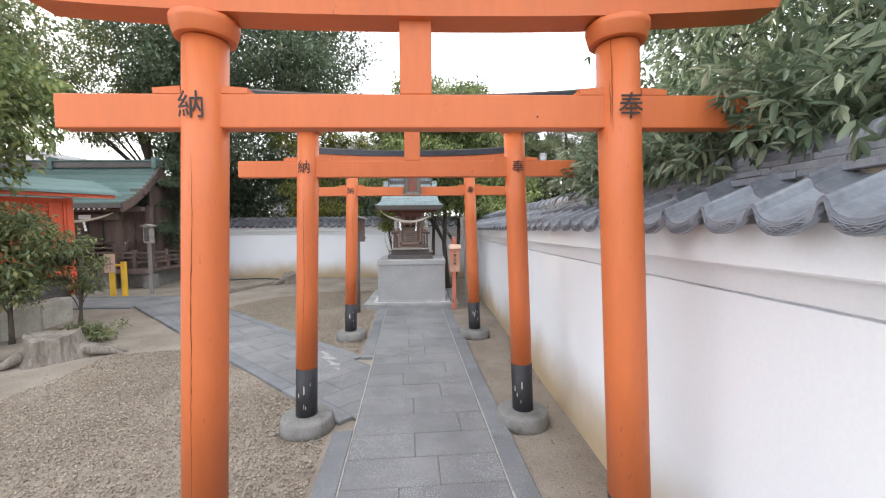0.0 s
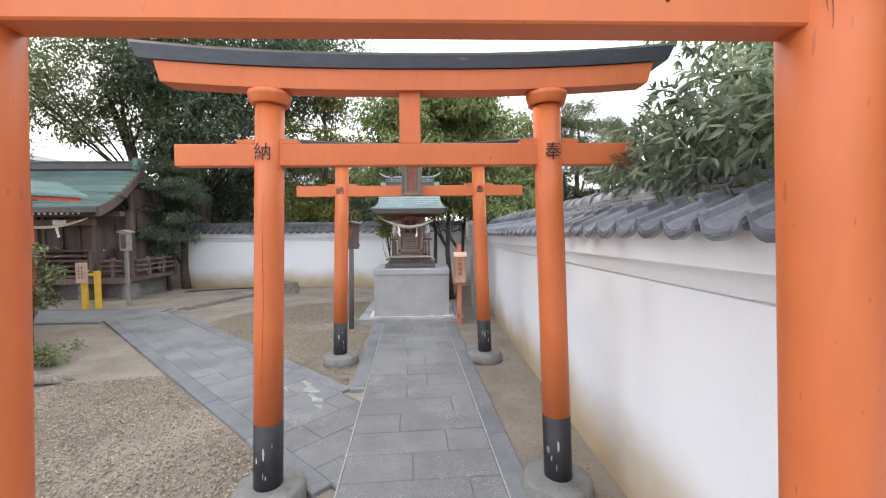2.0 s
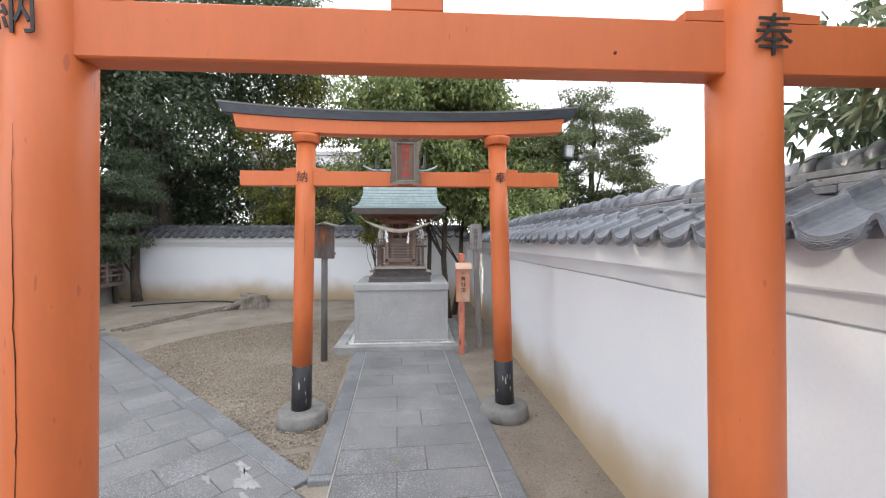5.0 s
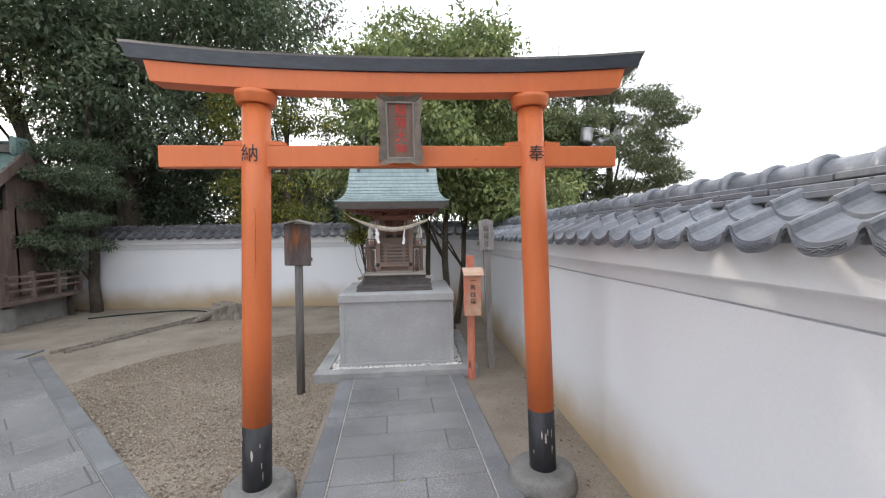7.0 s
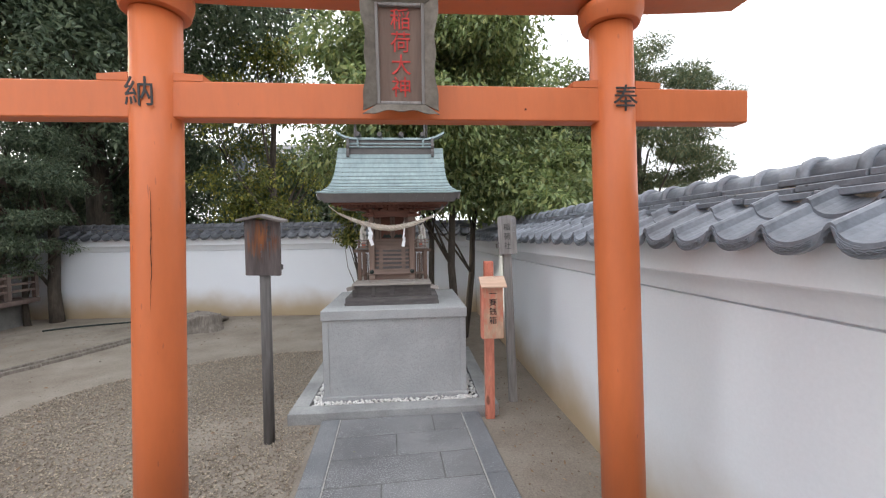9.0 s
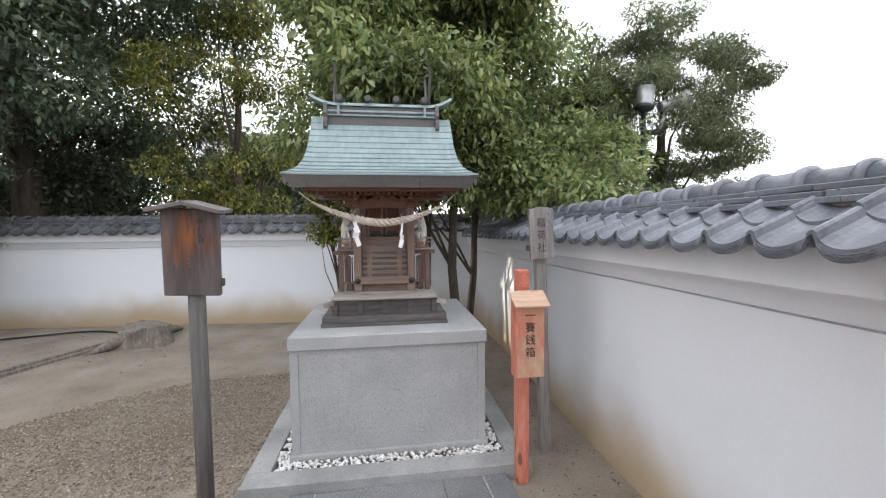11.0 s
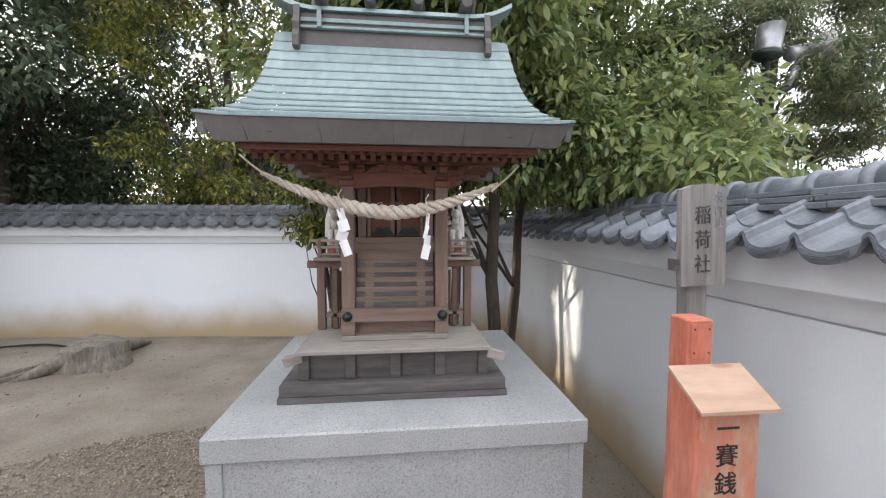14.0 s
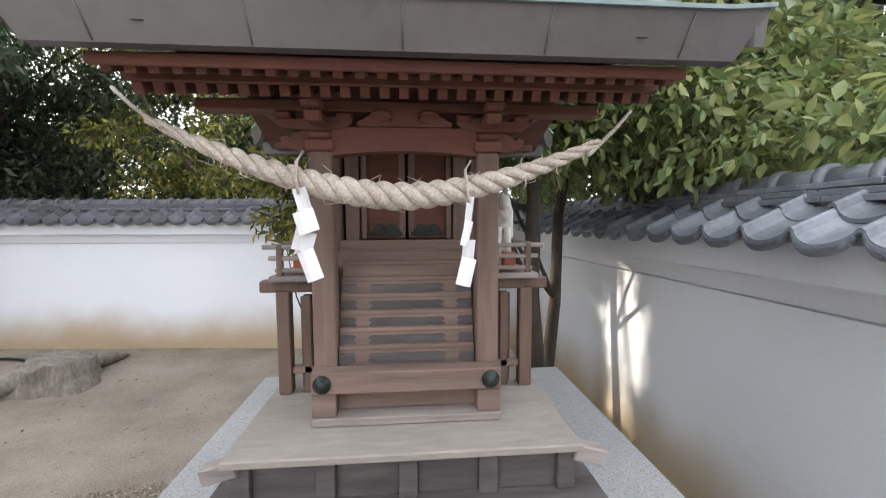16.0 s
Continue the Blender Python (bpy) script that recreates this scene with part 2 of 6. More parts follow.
def leafy(name, a, b, c, gloss=0.4, through_=0.3):
    """Leaf surface: colour differs from leaf to leaf; some light comes through."""
    m = bpy.data.materials.new(name)
    m.use_nodes = True
    n, link = m.node_tree.nodes, m.node_tree.links.new
    bsdf, out = n["Principled BSDF"], n["Material Output"]
    geo = n.new("ShaderNodeNewGeometry")
    cr = n.new("ShaderNodeValToRGB")
    cr.color_ramp.elements[0].color, cr.color_ramp.elements[1].color = (*a, 1), (*c, 1)
    e = cr.color_ramp.elements.new(0.55)
    e.color = (*b, 1)
    cr.color_ramp.elements[2].position = 0.97
    link(geo.outputs["Random Per Island"], cr.inputs["Fac"])
    co = n.new("ShaderNodeTexCoord")
    t = n.new("ShaderNodeTexNoise")
    t.inputs["Scale"].default_value = 1.6
    link(co.outputs["Object"], t.inputs["Vector"])
    r = n.new("ShaderNodeMapRange")
    r.inputs["From Min"].default_value, r.inputs["From Max"].default_value = 0.3, 0.7
    r.inputs["To Min"].default_value, r.inputs["To Max"].default_value = 0.7, 1.35
    link(t.outputs["Fac"], r.inputs["Value"])
    h = n.new("ShaderNodeHueSaturation")
    link(cr.outputs[0], h.inputs["Color"])
    link(r.outputs[0], h.inputs["Value"])
    link(h.outputs[0], bsdf.inputs["Base Color"])
    bsdf.inputs["Roughness"].default_value = gloss
    tr = n.new("ShaderNodeBsdfTranslucent")
    link(h.outputs[0], tr.inputs["Color"])
    mx = n.new("ShaderNodeMixShader")
    mx.inputs[0].default_value = through_
    link(bsdf.outputs[0], mx.inputs[1])
    link(tr.outputs[0], mx.inputs[2])
    link(mx.outputs[0], out.inputs["Surface"])
    return m


M["leaf_laurel"] = leafy("laurel_leaf", (0.105, 0.155, 0.097), (0.185, 0.242, 0.155), (0.345, 0.385, 0.265), 0.3, 0.42)
M["leaf_conifer"] = leafy("conifer_spray", (0.085, 0.12, 0.066), (0.145, 0.185, 0.10), (0.25, 0.24, 0.12), 0.55)
M["leaf_broad"] = leafy("broad_leaf", (0.125, 0.178, 0.072), (0.215, 0.272, 0.108), (0.36, 0.38, 0.15), 0.36, 0.36)
M["leaf_dark"] = leafy("dark_leaf", (0.068, 0.102, 0.066), (0.118, 0.162, 0.10), (0.19, 0.23, 0.14), 0.55)
# yellowing foliage; on the sprig by the small shrine it stands for sunlit leaves
M["leaf_yellow"] = leafy("yellow_and_sunlit_leaf", (0.085, 0.12, 0.035), (0.17, 0.19, 0.045), (0.38, 0.34, 0.065), 0.5)
M["leaf_mid"] = leafy("mixed_leaf", (0.10, 0.14, 0.065), (0.165, 0.205, 0.10), (0.31, 0.29, 0.12), 0.45, 0.38)


def plaster_material():
    """White lime plaster; ochre splash staining rises unevenly from the foot."""
    m = surf("lime_plaster", (0.785, 0.815, 0.86), (0.82, 0.845, 0.885), 0.9, 0.85, 0.03, 60, hair=0.025)
    n, link = m.node_tree.nodes, m.node_tree.links.new
    bsdf = n["Principled BSDF"]
    old = bsdf.inputs["Base Color"].links[0].from_socket
    geo = n.new("ShaderNodeNewGeometry")
    sep = n.new("ShaderNodeSeparateXYZ")
    link(geo.outputs["Position"], sep.inputs[0])
    t = n.new("ShaderNodeTexNoise")
    t.inputs["Scale"].default_value, t.inputs["Detail"].default_value = 1.3, 4
    link(geo.outputs["Position"], t.inputs["Vector"])
    add = n.new("ShaderNodeMath")
    add.operation = "MULTIPLY_ADD"
    add.inputs[1].default_value = -0.55
    link(t.outputs["Fac"], add.inputs[0])
    link(sep.outputs["Z"], add.inputs[2])
    r = n.new("ShaderNodeMapRange")
    r.interpolation_type = "SMOOTHSTEP"
    r.inputs["From Min"].default_value, r.inputs["From Max"].default_value = -0.27, 0.30
    r.inputs["To Min"].default_value, r.inputs["To Max"].default_value = 1, 0
    link(add.outputs[0], r.inputs["Value"])
    k = n.new("ShaderNodeMix")
    k.data_type = "RGBA"
    k.inputs["B"].default_value = (0.46, 0.36, 0.235, 1)
    link(r.outputs[0], k.inputs["Factor"])
    link(old, k.inputs["A"])
    link(k.outputs["Result"], bsdf.inputs["Base Color"])
    return m


def notice_material():
    """Dark weathered board; rust-brown runs keep to a patch in its upper middle, pale scratches run down it."""
    m = surf("rain_stained_board", (0.055, 0.044, 0.043), (0.14, 0.117, 0.114), 9, 0.85, 0.4, 60, grain=(1, 1, 0.10), hair=0.35)
    n, link = m.node_tree.nodes, m.node_tree.links.new
    bsdf = n["Principled BSDF"]
    old = bsdf.inputs["Base Color"].links[0].from_socket
    co = n.new("ShaderNodeTexCoord")
    mp = n.new("ShaderNodeMapping")
    mp.inputs["Scale"].default_value = (1, 1, 0.14)
    link(co.outputs["Object"], mp.inputs["Vector"])
    run = n.new("ShaderNodeTexNoise")
    run.inputs["Scale"].default_value, run.inputs["Detail"].default_value, run.inputs["Roughness"].default_value = 34, 6, 0.65
    link(mp.outputs[0], run.inputs["Vector"])
    far = n.new("ShaderNodeVectorMath")
    far.operation = "SUBTRACT"
    far.inputs[1].default_value = (0.0, -0.018, 1.53)
    link(co.outputs["Object"], far.inputs[0])
    sq = n.new("ShaderNodeVectorMath")
    sq.operation = "MULTIPLY"
    sq.inputs[1].default_value = (8.5, 0, 6.8)
    link(far.outputs[0], sq.inputs[0])
    ln = n.new("ShaderNodeVectorMath")
    ln.operation = "LENGTH"
    link(sq.outputs[0], ln.inputs[0])
    sub = n.new("ShaderNodeMath")
    sub.operation = "MULTIPLY_ADD"
    sub.inputs[1].default_value = -0.30
    link(ln.outputs["Value"], sub.inputs[0])
    link(run.outputs["Fac"], sub.inputs[2])
    r = n.new("ShaderNodeMapRange")
    r.inputs["From Min"].default_value, r.inputs["From Max"].default_value = 0.22, 0.42
    link(sub.outputs[0], r.inputs["Value"])
    tint = n.new("ShaderNodeTexNoise")
    tint.inputs["Scale"].default_value, tint.inputs["Detail"].default_value = 22, 4
    link(mp.outputs[0], tint.inputs["Vector"])
    tr = n.new("ShaderNodeMapRange")
    tr.inputs["From Min"].default_value, tr.inputs["From Max"].default_value = 0.38, 0.66
    link(tint.outputs["Fac"], tr.inputs["Value"])
    rust = n.new("ShaderNodeMix")
    rust.data_type = "RGBA"
    rust.inputs["A"].default_value, rust.inputs["B"].default_value = (0.085, 0.030, 0.020, 1), (0.28, 0.105, 0.036, 1)
    link(tr.outputs[0], rust.inputs["Factor"])
    k = n.new("ShaderNodeMix")
    k.data_type = "RGBA"
    link(r.outputs[0], k.inputs["Factor"])
    link(old, k.inputs["A"])
    link(rust.outputs["Result"], k.inputs["B"])
    link(k.outputs["Result"], bsdf.inputs["Base Color"])
    return m


def sand_material():
    """Packed pale sand with damp and mossy patches."""
    m = surf("packed_sand", (0.205, 0.172, 0.138), (0.315, 0.275, 0.228), 1.6, 0.95, 0.7, 70, hair=0.22, streak=((0.175, 0.155, 0.13), -0.01, 0.8), speck=((0.13, 0.10, 0.075), 30, -0.035))
    return m


M["plaster"], M["sand"], M["notice"] = plaster_material(), sand_material(), notice_material()


# ---- mesh helpers ----
def box(bm, x0, x1, y0, y1, z0, z1, bevel=0.0, m=None):
    """A box with softened edges."""
    made = bmesh.ops.create_cube(bm, size=1.0)["verts"]
    for v in made:
        v.co = Vector((x0 + (v.co.x + 0.5) * (x1 - x0), y0 + (v.co.y + 0.5) * (y1 - y0), z0 + (v.co.z + 0.5) * (z1 - z0)))
    if bevel:
        edges = list({e for v in made for e in v.link_edges})
        made = bmesh.ops.bevel(bm, geom=edges, offset=bevel, segments=1, affect="EDGES", profile=0.5)["verts"]
    if m:
        bmesh.ops.transform(bm, matrix=m, verts=made)
    return bm


def tube(bm, points, radii, seg=12, cap=True):
    """A round rod through the points, with a radius at each."""
    rings = []
    for i, p in enumerate(points):
        p = Vector(p)
        ahead = (Vector(points[min(i + 1, len(points) - 1)]) - Vector(points[max(i - 1, 0)])).normalized()
        side = ahead.cross(Vector((0, 0, 1)) if abs(ahead.z) < 0.9 else Vector((1, 0, 0))).normalized()
        up = side.cross(ahead)
        rings.append([bm.verts.new(p + radii[i] * (math.cos(2 * math.pi * k / seg) * side + math.sin(2 * math.pi * k / seg) * up)) for k in range(seg)])
    for a, b in zip(rings, rings[1:]):
        for k in range(seg):
            f = bm.faces.new((a[k], a[(k + 1) % seg], b[(k + 1) % seg], b[k]))
            f.smooth = True
    if cap:
        bm.faces.new(rings[0][::-1])
        bm.faces.new(rings[-1])
    return bm


def lathe(bm, profile, seg=24, at=(0, 0, 0), wobble=0.0):
    """A turned body: profile rows of radius and height."""
    rings = []
    for r, z in profile:
        rings.append([bm.verts.new((at[0] + r * (1 + wobble * noise.noise((math.cos(2 * math.pi * k / seg), math.sin(2 * math.pi * k / seg), at[0] * 3))) * math.cos(2 * math.pi * k / seg),
                                    at[1] + r * (1 + wobble * noise.noise((math.cos(2 * math.pi * k / seg), math.sin(2 * math.pi * k / seg), at[0] * 3))) * math.sin(2 * math.pi * k / seg), at[2] + z)) for k in range(seg)])
    for a, b in zip(rings, rings[1:]):
        for k in range(seg):
            bm.faces.new((a[k], a[(k + 1) % seg], b[(k + 1) % seg], b[k])).smooth = True
    bm.faces.new(rings[0][::-1])
    bm.faces.new(rings[-1])
    return bm


def loft(bm, sections, closed=True):
    """A skin through equal rings of points, capped at both ends."""
    rings = [[bm.verts.new(p) for p in s] for s in sections]
    n = len(rings[0])
    for a, b in zip(rings, rings[1:]):
        for k in range(n if closed else n - 1):
            bm.faces.new((a[k], a[(k + 1) % n], b[(k + 1) % n], b[k]))
    if closed:
        bm.faces.new(rings[0][::-1])
        bm.faces.new(rings[-1])
    return bm


def to_mesh(bm, name, material):
    bmesh.ops.recalc_face_normals(bm, faces=bm.faces[:])
    me = bpy.data.meshes.new(name)
    bm.to_mesh(me)
    bm.free()
    me.materials.append(M[material])
    return me


def part(name, bm, material, parent, label=""):
    """One mesh object under a thing or a part; bm is in the top thing's own frame."""
    ob = new(name, to_mesh(bm, name, material) if isinstance(bm, bmesh.types.BMesh) else bm)
    if parent:
        ob.parent = parent
    return tagged(ob, label)


def thing(name, place, label, category, group="", kind=""):
    ob = new(name)
    ob.matrix_world = place if isinstance(place, Matrix) else Matrix.Translation(place)
    return tagged(ob, label, category, group, kind)


def solid(name, bm, material, kind="structure", label="", category=""):
    return tagged(new(name, to_mesh(bm, name, material)), label, category, "", kind)


def lettering(name, text, size, place, material, parent, squash=1.0):
    """Flat raised characters, standing at the pose."""
    cu = bpy.data.curves.new(name, "FONT")
    cu.body, cu.size, cu.align_x, cu.align_y, cu.extrude = text, size, "CENTER", "CENTER", 0.0012
    cu.resolution_u = 3
    tmp = new(name + "_tmp", cu)
    bpy.context.view_layer.update()
    me = bpy.data.meshes.new_from_object(tmp.evaluated_get(bpy.context.evaluated_depsgraph_get()))
    bpy.data.objects.remove(tmp)
    me.materials.clear()
    me.materials.append(M[material])
    me.transform(place @ Matrix.Diagonal((squash, 1, 1, 1)))
    ob = new(name, me)
    ob.parent = parent
    return ob


def big_mesh(name, verts, faces, material):
    """A mesh from arrays; faces all with the same number of corners."""
    me = bpy.data.meshes.new(name)
    verts, faces = np.asarray(verts, np.float32), np.asarray(faces, np.int32)
    me.vertices.add(len(verts))
    me.vertices.foreach_set("co", verts.ravel())
    n, k = faces.shape
    me.loops.add(n * k)
    me.loops.foreach_set("vertex_index", faces.ravel())
    me.polygons.add(n)
    me.polygons.foreach_set("loop_start", np.arange(0, n * k, k, dtype=np.int32))
    me.update(calc_edges=True)
    me.validate()
    me.materials.append(M[material])
    return me


# ---- ground ----
bm = bmesh.new()
bmesh.ops.create_grid(bm, x_segments=150, y_segments=150, size=30)
for v in bm.verts:
    v.co.y += 6
    d = abs(v.co.x) + abs(v.co.y - 4)
    v.co.z = -0.035 + 0.016 * noise.noise((v.co.x * 0.9, v.co.y * 0.9, 0)) + 0.007 * noise.noise((v.co.x * 4, v.co.y * 4, 3))
outer = bmesh.ops.extrude_edge_only(bm, edges=[e for e in bm.edges if e.is_boundary])["geom"]
for v in outer:
    if isinstance(v, bmesh.types.BMVert):
        v.co = Vector((v.co.x * 30, 6 + (v.co.y - 6) * 30, -0.05))
ground = solid("ground", bm, "sand", label="packed pale sandy ground of the shrine yard", category="ground")
for f in ground.data.polygons:
    f.use_smooth = True


def gravel(name, inside, bounds, count, seed, low=0.006, high=0.013, material="gravel", z=-0.03, label="", category="gravel", dome=None):
    """Loose stones, each a squashed lump of eight faces."""
    rng = np.random.default_rng(seed)
    x = rng.uniform(bounds[0], bounds[1], count)
    y = rng.uniform(bounds[2], bounds[3], count)
    keep = inside(x, y)
    x, y = x[keep], y[keep]
    n = len(x)
    r = rng.uniform(low, high, n)
    a = rng.uniform(0, 6.283, n)
    q = np.array([(1, 0, 0), (0, 1, 0), (-1, 0, 0), (0, -1, 0), (0, 0, 1), (0, 0, -1)], float)
    v = q[None] * (r[:, None, None] * rng.uniform(0.6, 1.25, (n, 6, 1)))
    v[:, :, 2] *= 0.65
    c, s = np.cos(a)[:, None], np.sin(a)[:, None]
    tx, tz = rng.normal(0, 0.4, (n, 1)), v[:, :, 2]
    vx, vy = v[:, :, 0] * c - v[:, :, 1] * s, v[:, :, 0] * s + v[:, :, 1] * c
    top = z + (dome(x, y) if dome else rng.uniform(0, 0.012, n))
    verts = np.stack([vx + x[:, None], vy + y[:, None], tz + vx * tx + top[:, None]], 2).reshape(-1, 3)
    f = np.array([(0, 1, 4), (1, 2, 4), (2, 3, 4), (3, 0, 4), (1, 0, 5), (2, 1, 5), (3, 2, 5), (0, 3, 5)])
    faces = (f[None] + 6 * np.arange(n)[:, None, None]).reshape(-1, 3)
    return tagged(new(name, big_mesh(name, verts, faces, material)), label, category, "", "stuff")


# ---- path frames ----
PATH_LEAN = 0.0455                       # how the main path drifts to -x as it runs to +y
PATH_END = (0.07, 7.05)
main_m = Matrix.Translation((PATH_END[0], PATH_END[1], 0)) @ pose(0, 0, 0, 0, 0, math.degrees(math.atan(PATH_LEAN)))
IN_HALF, OUT_HALF = 0.50, 0.655
DIAG_A = Vector((-0.43, 4.32))           # inner corner, on the main path's edge
DIAG_W = 1.09
diag_way = Vector((-0.7205, 0.6935))
DIAG_LEN = 6.1


def path_x(y):
    return PATH_END[0] - PATH_LEAN * (y - PATH_END[1])


def off_paths(x, y, gap=0.02):
    """True where bare ground lies: neither on the paths nor on the altar's kerb."""
    cx = PATH_END[0] - PATH_LEAN * (y - PATH_END[1])
    on_main = (np.abs(x - cx) < OUT_HALF + gap) & (y < 7.1)
    ux, uy = x - DIAG_A[0], y - DIAG_A[1]
    along = ux * diag_way[0] + uy * diag_way[1]
    side = ux * -diag_way[1] + uy * diag_way[0]
    on_diag = (side > -gap) & (side < DIAG_W + gap) & (along < DIAG_LEN) & (along > -2)
    on_left = (x < -4.9) & (y > 7.45) & (y < 8.75)
    on_altar = (x > -0.9) & (x < 0.92) & (y > 7.0) & (y < 8.8)
    return ~(on_main | on_diag | on_left | on_altar)

# ---- torii gates ----
def torii(place, nuki_z, beam_z, half_nuki, plate, label, spread=0.858, lean=0.04, cracks=()):
    """A two-post vermilion gate with leaning posts; local origin between the posts on the ground."""
    g = thing("torii_gate", place, label, "torii gate", "vermilion gates over the path")
    half = lambda z: spread - lean * z
    top = beam_z - 0.07
    foot = 0.455
    for s in (-1, 1):
        bm = bmesh.new()
        tube(bm, [(s * half(z), 0, z) for z in (foot, 1.0, 1.6, top)], [0.080, 0.079, 0.078, 0.076], 28)
        post = part("post", bm, "orange", g)
        bm = bmesh.new()
        tube(bm, [(s * half(z), 0, z) for z in (0.03, 0.2, foot)], [0.081, 0.081, 0.0805], 28)
        shoe = part("post_foot", bm, "black", post, "black painted post foot with chipped paint")
        rnd = random.Random(int(place[1] * 100) + s)
        for k in range(7):
            a0, z0 = radians(rnd.uniform(-75, 75)), rnd.uniform(0.16, foot - 0.06)
            if k == 0:
                a0, z0 = radians(rnd.uniform(-14, 10)), 0.30
            w0, h0 = (rnd.uniform(0.0025, 0.006), rnd.uniform(0.012, 0.032)) if k else (0.008, 0.035)
            bm = bmesh.new()
            ring = []
            for j in range(9):
                t0 = 2 * math.pi * j / 9
                aa = a0 + w0 / 0.081 * math.cos(t0) * rnd.uniform(0.6, 1.1)
                zz = z0 + h0 * math.sin(t0) * rnd.uniform(0.7, 1.1)
                ring.append(bm.verts.new((s * half(zz) + 0.0818 * math.sin(aa), -0.0818 * math.cos(aa), zz)))
            bm.faces.new(ring)
            part("paint_chip", bm, "chip", shoe)
        bm = bmesh.new()
        lathe(bm, [(0.076, -0.032), (0.0985, -0.032), (0.0995, -0.0312), (0.1005, -0.030), (0.1125, 0.012), (0.1130, 0.0135), (0.1130, 0.034)], 32, (s * half(top + 0.03), 0, top + 0.035))
        part("post_ring", bm, "orange", g)
        bm = bmesh.new()
        lathe(bm, [(0.213, -0.05), (0.209, 0.01), (0.200, 0.052), (0.193, 0.066), (0.184, 0.073), (0.166, 0.077), (0.085, 0.085)], 32, (s * half(0) * 0.995, 0.01, 0), 0.05)
        part("footing", bm, "concrete", g, "rounded grey concrete footing")
        for e in (-1, 1):
            bm = bmesh.new()
            x0, x1 = s * half(nuki_z) + e * 0.07, s * half(nuki_z) + e * 0.165
            z = nuki_z + 0.061
            loft(bm, [[(x, y, h) for y, h in ((-0.032, z), (0.032, z), (0.032, z + hh), (-0.032, z + hh))] for x, hh in ((x0, 0.027), (x1, 0.02))])
            part("wedge", bm, "orange", g)
        ch = "\u5949" if s > 0 else "\u7d0d"
        lettering("character", ch, 0.100, pose(s * half(nuki_z) + s * 0.006, -0.0800, nuki_z + 0.002, 90, 0, 0), "ink", post, 0.95)
        for side, turn, z0, z1 in cracks:
            if side == s:
                bm = bmesh.new()
                pts = []
                for k in range(81):
                    z = z0 + (z1 - z0) * k / 80
                    a = radians(turn) + 0.10 * noise.noise((z * 2.2, s, turn)) + 0.05 * noise.noise((z * 13, s, turn)) + 0.02 * noise.noise((z * 60, s, turn))
                    pts.append((s * half(z) + 0.0790 * math.sin(a), -0.0790 * math.cos(a), z))
                tube(bm, pts, [0.0003 + 0.0013 * math.sin(math.pi * k / 80) * max(0.1, 0.7 + 0.9 * noise.noise((k * 0.35, turn, 0))) for k in range(81)], 5)
                part("crack", bm, "crack", post, "dark drying crack")
    bm = bmesh.new()
    box(bm, -half_nuki, half_nuki, -0.034, 0.034, nuki_z - 0.06, nuki_z + 0.06, 0.004)
    part("tie_beam", bm, "orange", g)
    for e in (-0.62, 0.35):
        bm = bmesh.new()
        tube(bm, [(e * half_nuki, -0.0335, nuki_z - 0.02), (e * half_nuki, -0.0365, nuki_z - 0.02)], [0.004, 0.0035], 8)
        part("nail", bm, "crack", g)

    def curve(x):
        u = min(abs(x) / 1.44, 1)
        return 0.055 * u ** 2.4

    def beam(reach, z0, z1, deep, slant, lift):
        bm_ = bmesh.new()
        rows = []
        for i in range(33):
            u = -1 + 2 * i / 32
            lo, hi = u * (reach - slant), u * reach
            rows.append([(lo, -deep, z0 + curve(lo)), (lo, deep, z0 + curve(lo)), (hi, deep + 0.008, z1 + curve(hi) * lift), (hi, -deep - 0.008, z1 + curve(hi) * lift)])
        return loft(bm_, rows)

    part("lower_lintel", beam(1.345, beam_z, beam_z + 0.105, 0.062, 0.025, 1.0), "orange", g)
    kas = part("upper_lintel", beam(1.45, beam_z + 0.107, beam_z + 0.172, 0.085, 0.03, 1.15), "kasagi", g, "dark painted upper lintel with weathered edges")
    bm = beam(1.455, beam_z + 0.173, beam_z + 0.183, 0.09, 0.002, 1.15)
    part("lintel_cap", bm, "metal", kas, "thin grey metal capping")
    if plate:
        bm = bmesh.new()
        box(bm, -0.058, 0.058, -0.03, 0.03, nuki_z + 0.061, beam_z + 0.002, 0.003)
        part("centre_strut", bm, "orange", g)
    return g


gate_near = torii((0.30, 1.20, 0), 1.957, 2.278, 1.272, True, "vermilion wooden gate with a cracked post and faded lettering", 0.858, 0.047, ((-1, -6, 0.45, 1.80), (1, -42, 1.88, 2.25), (1, -45, 1.91, 2.06)))
gate_mid = torii((0.228, 2.735, 0), 1.96, 2.300, 1.28, True, "vermilion wooden gate with black post feet on concrete footings", 0.851, 0.036, ((-1, -4, 0.5, 1.75),))
gate_far = torii((0.119, 5.17, 0), 1.993, 2.348, 1.3125, False, "vermilion wooden gate bearing a framed name plaque", 0.865, 0.0325, ((-1, 14, 1.3, 1.7),))


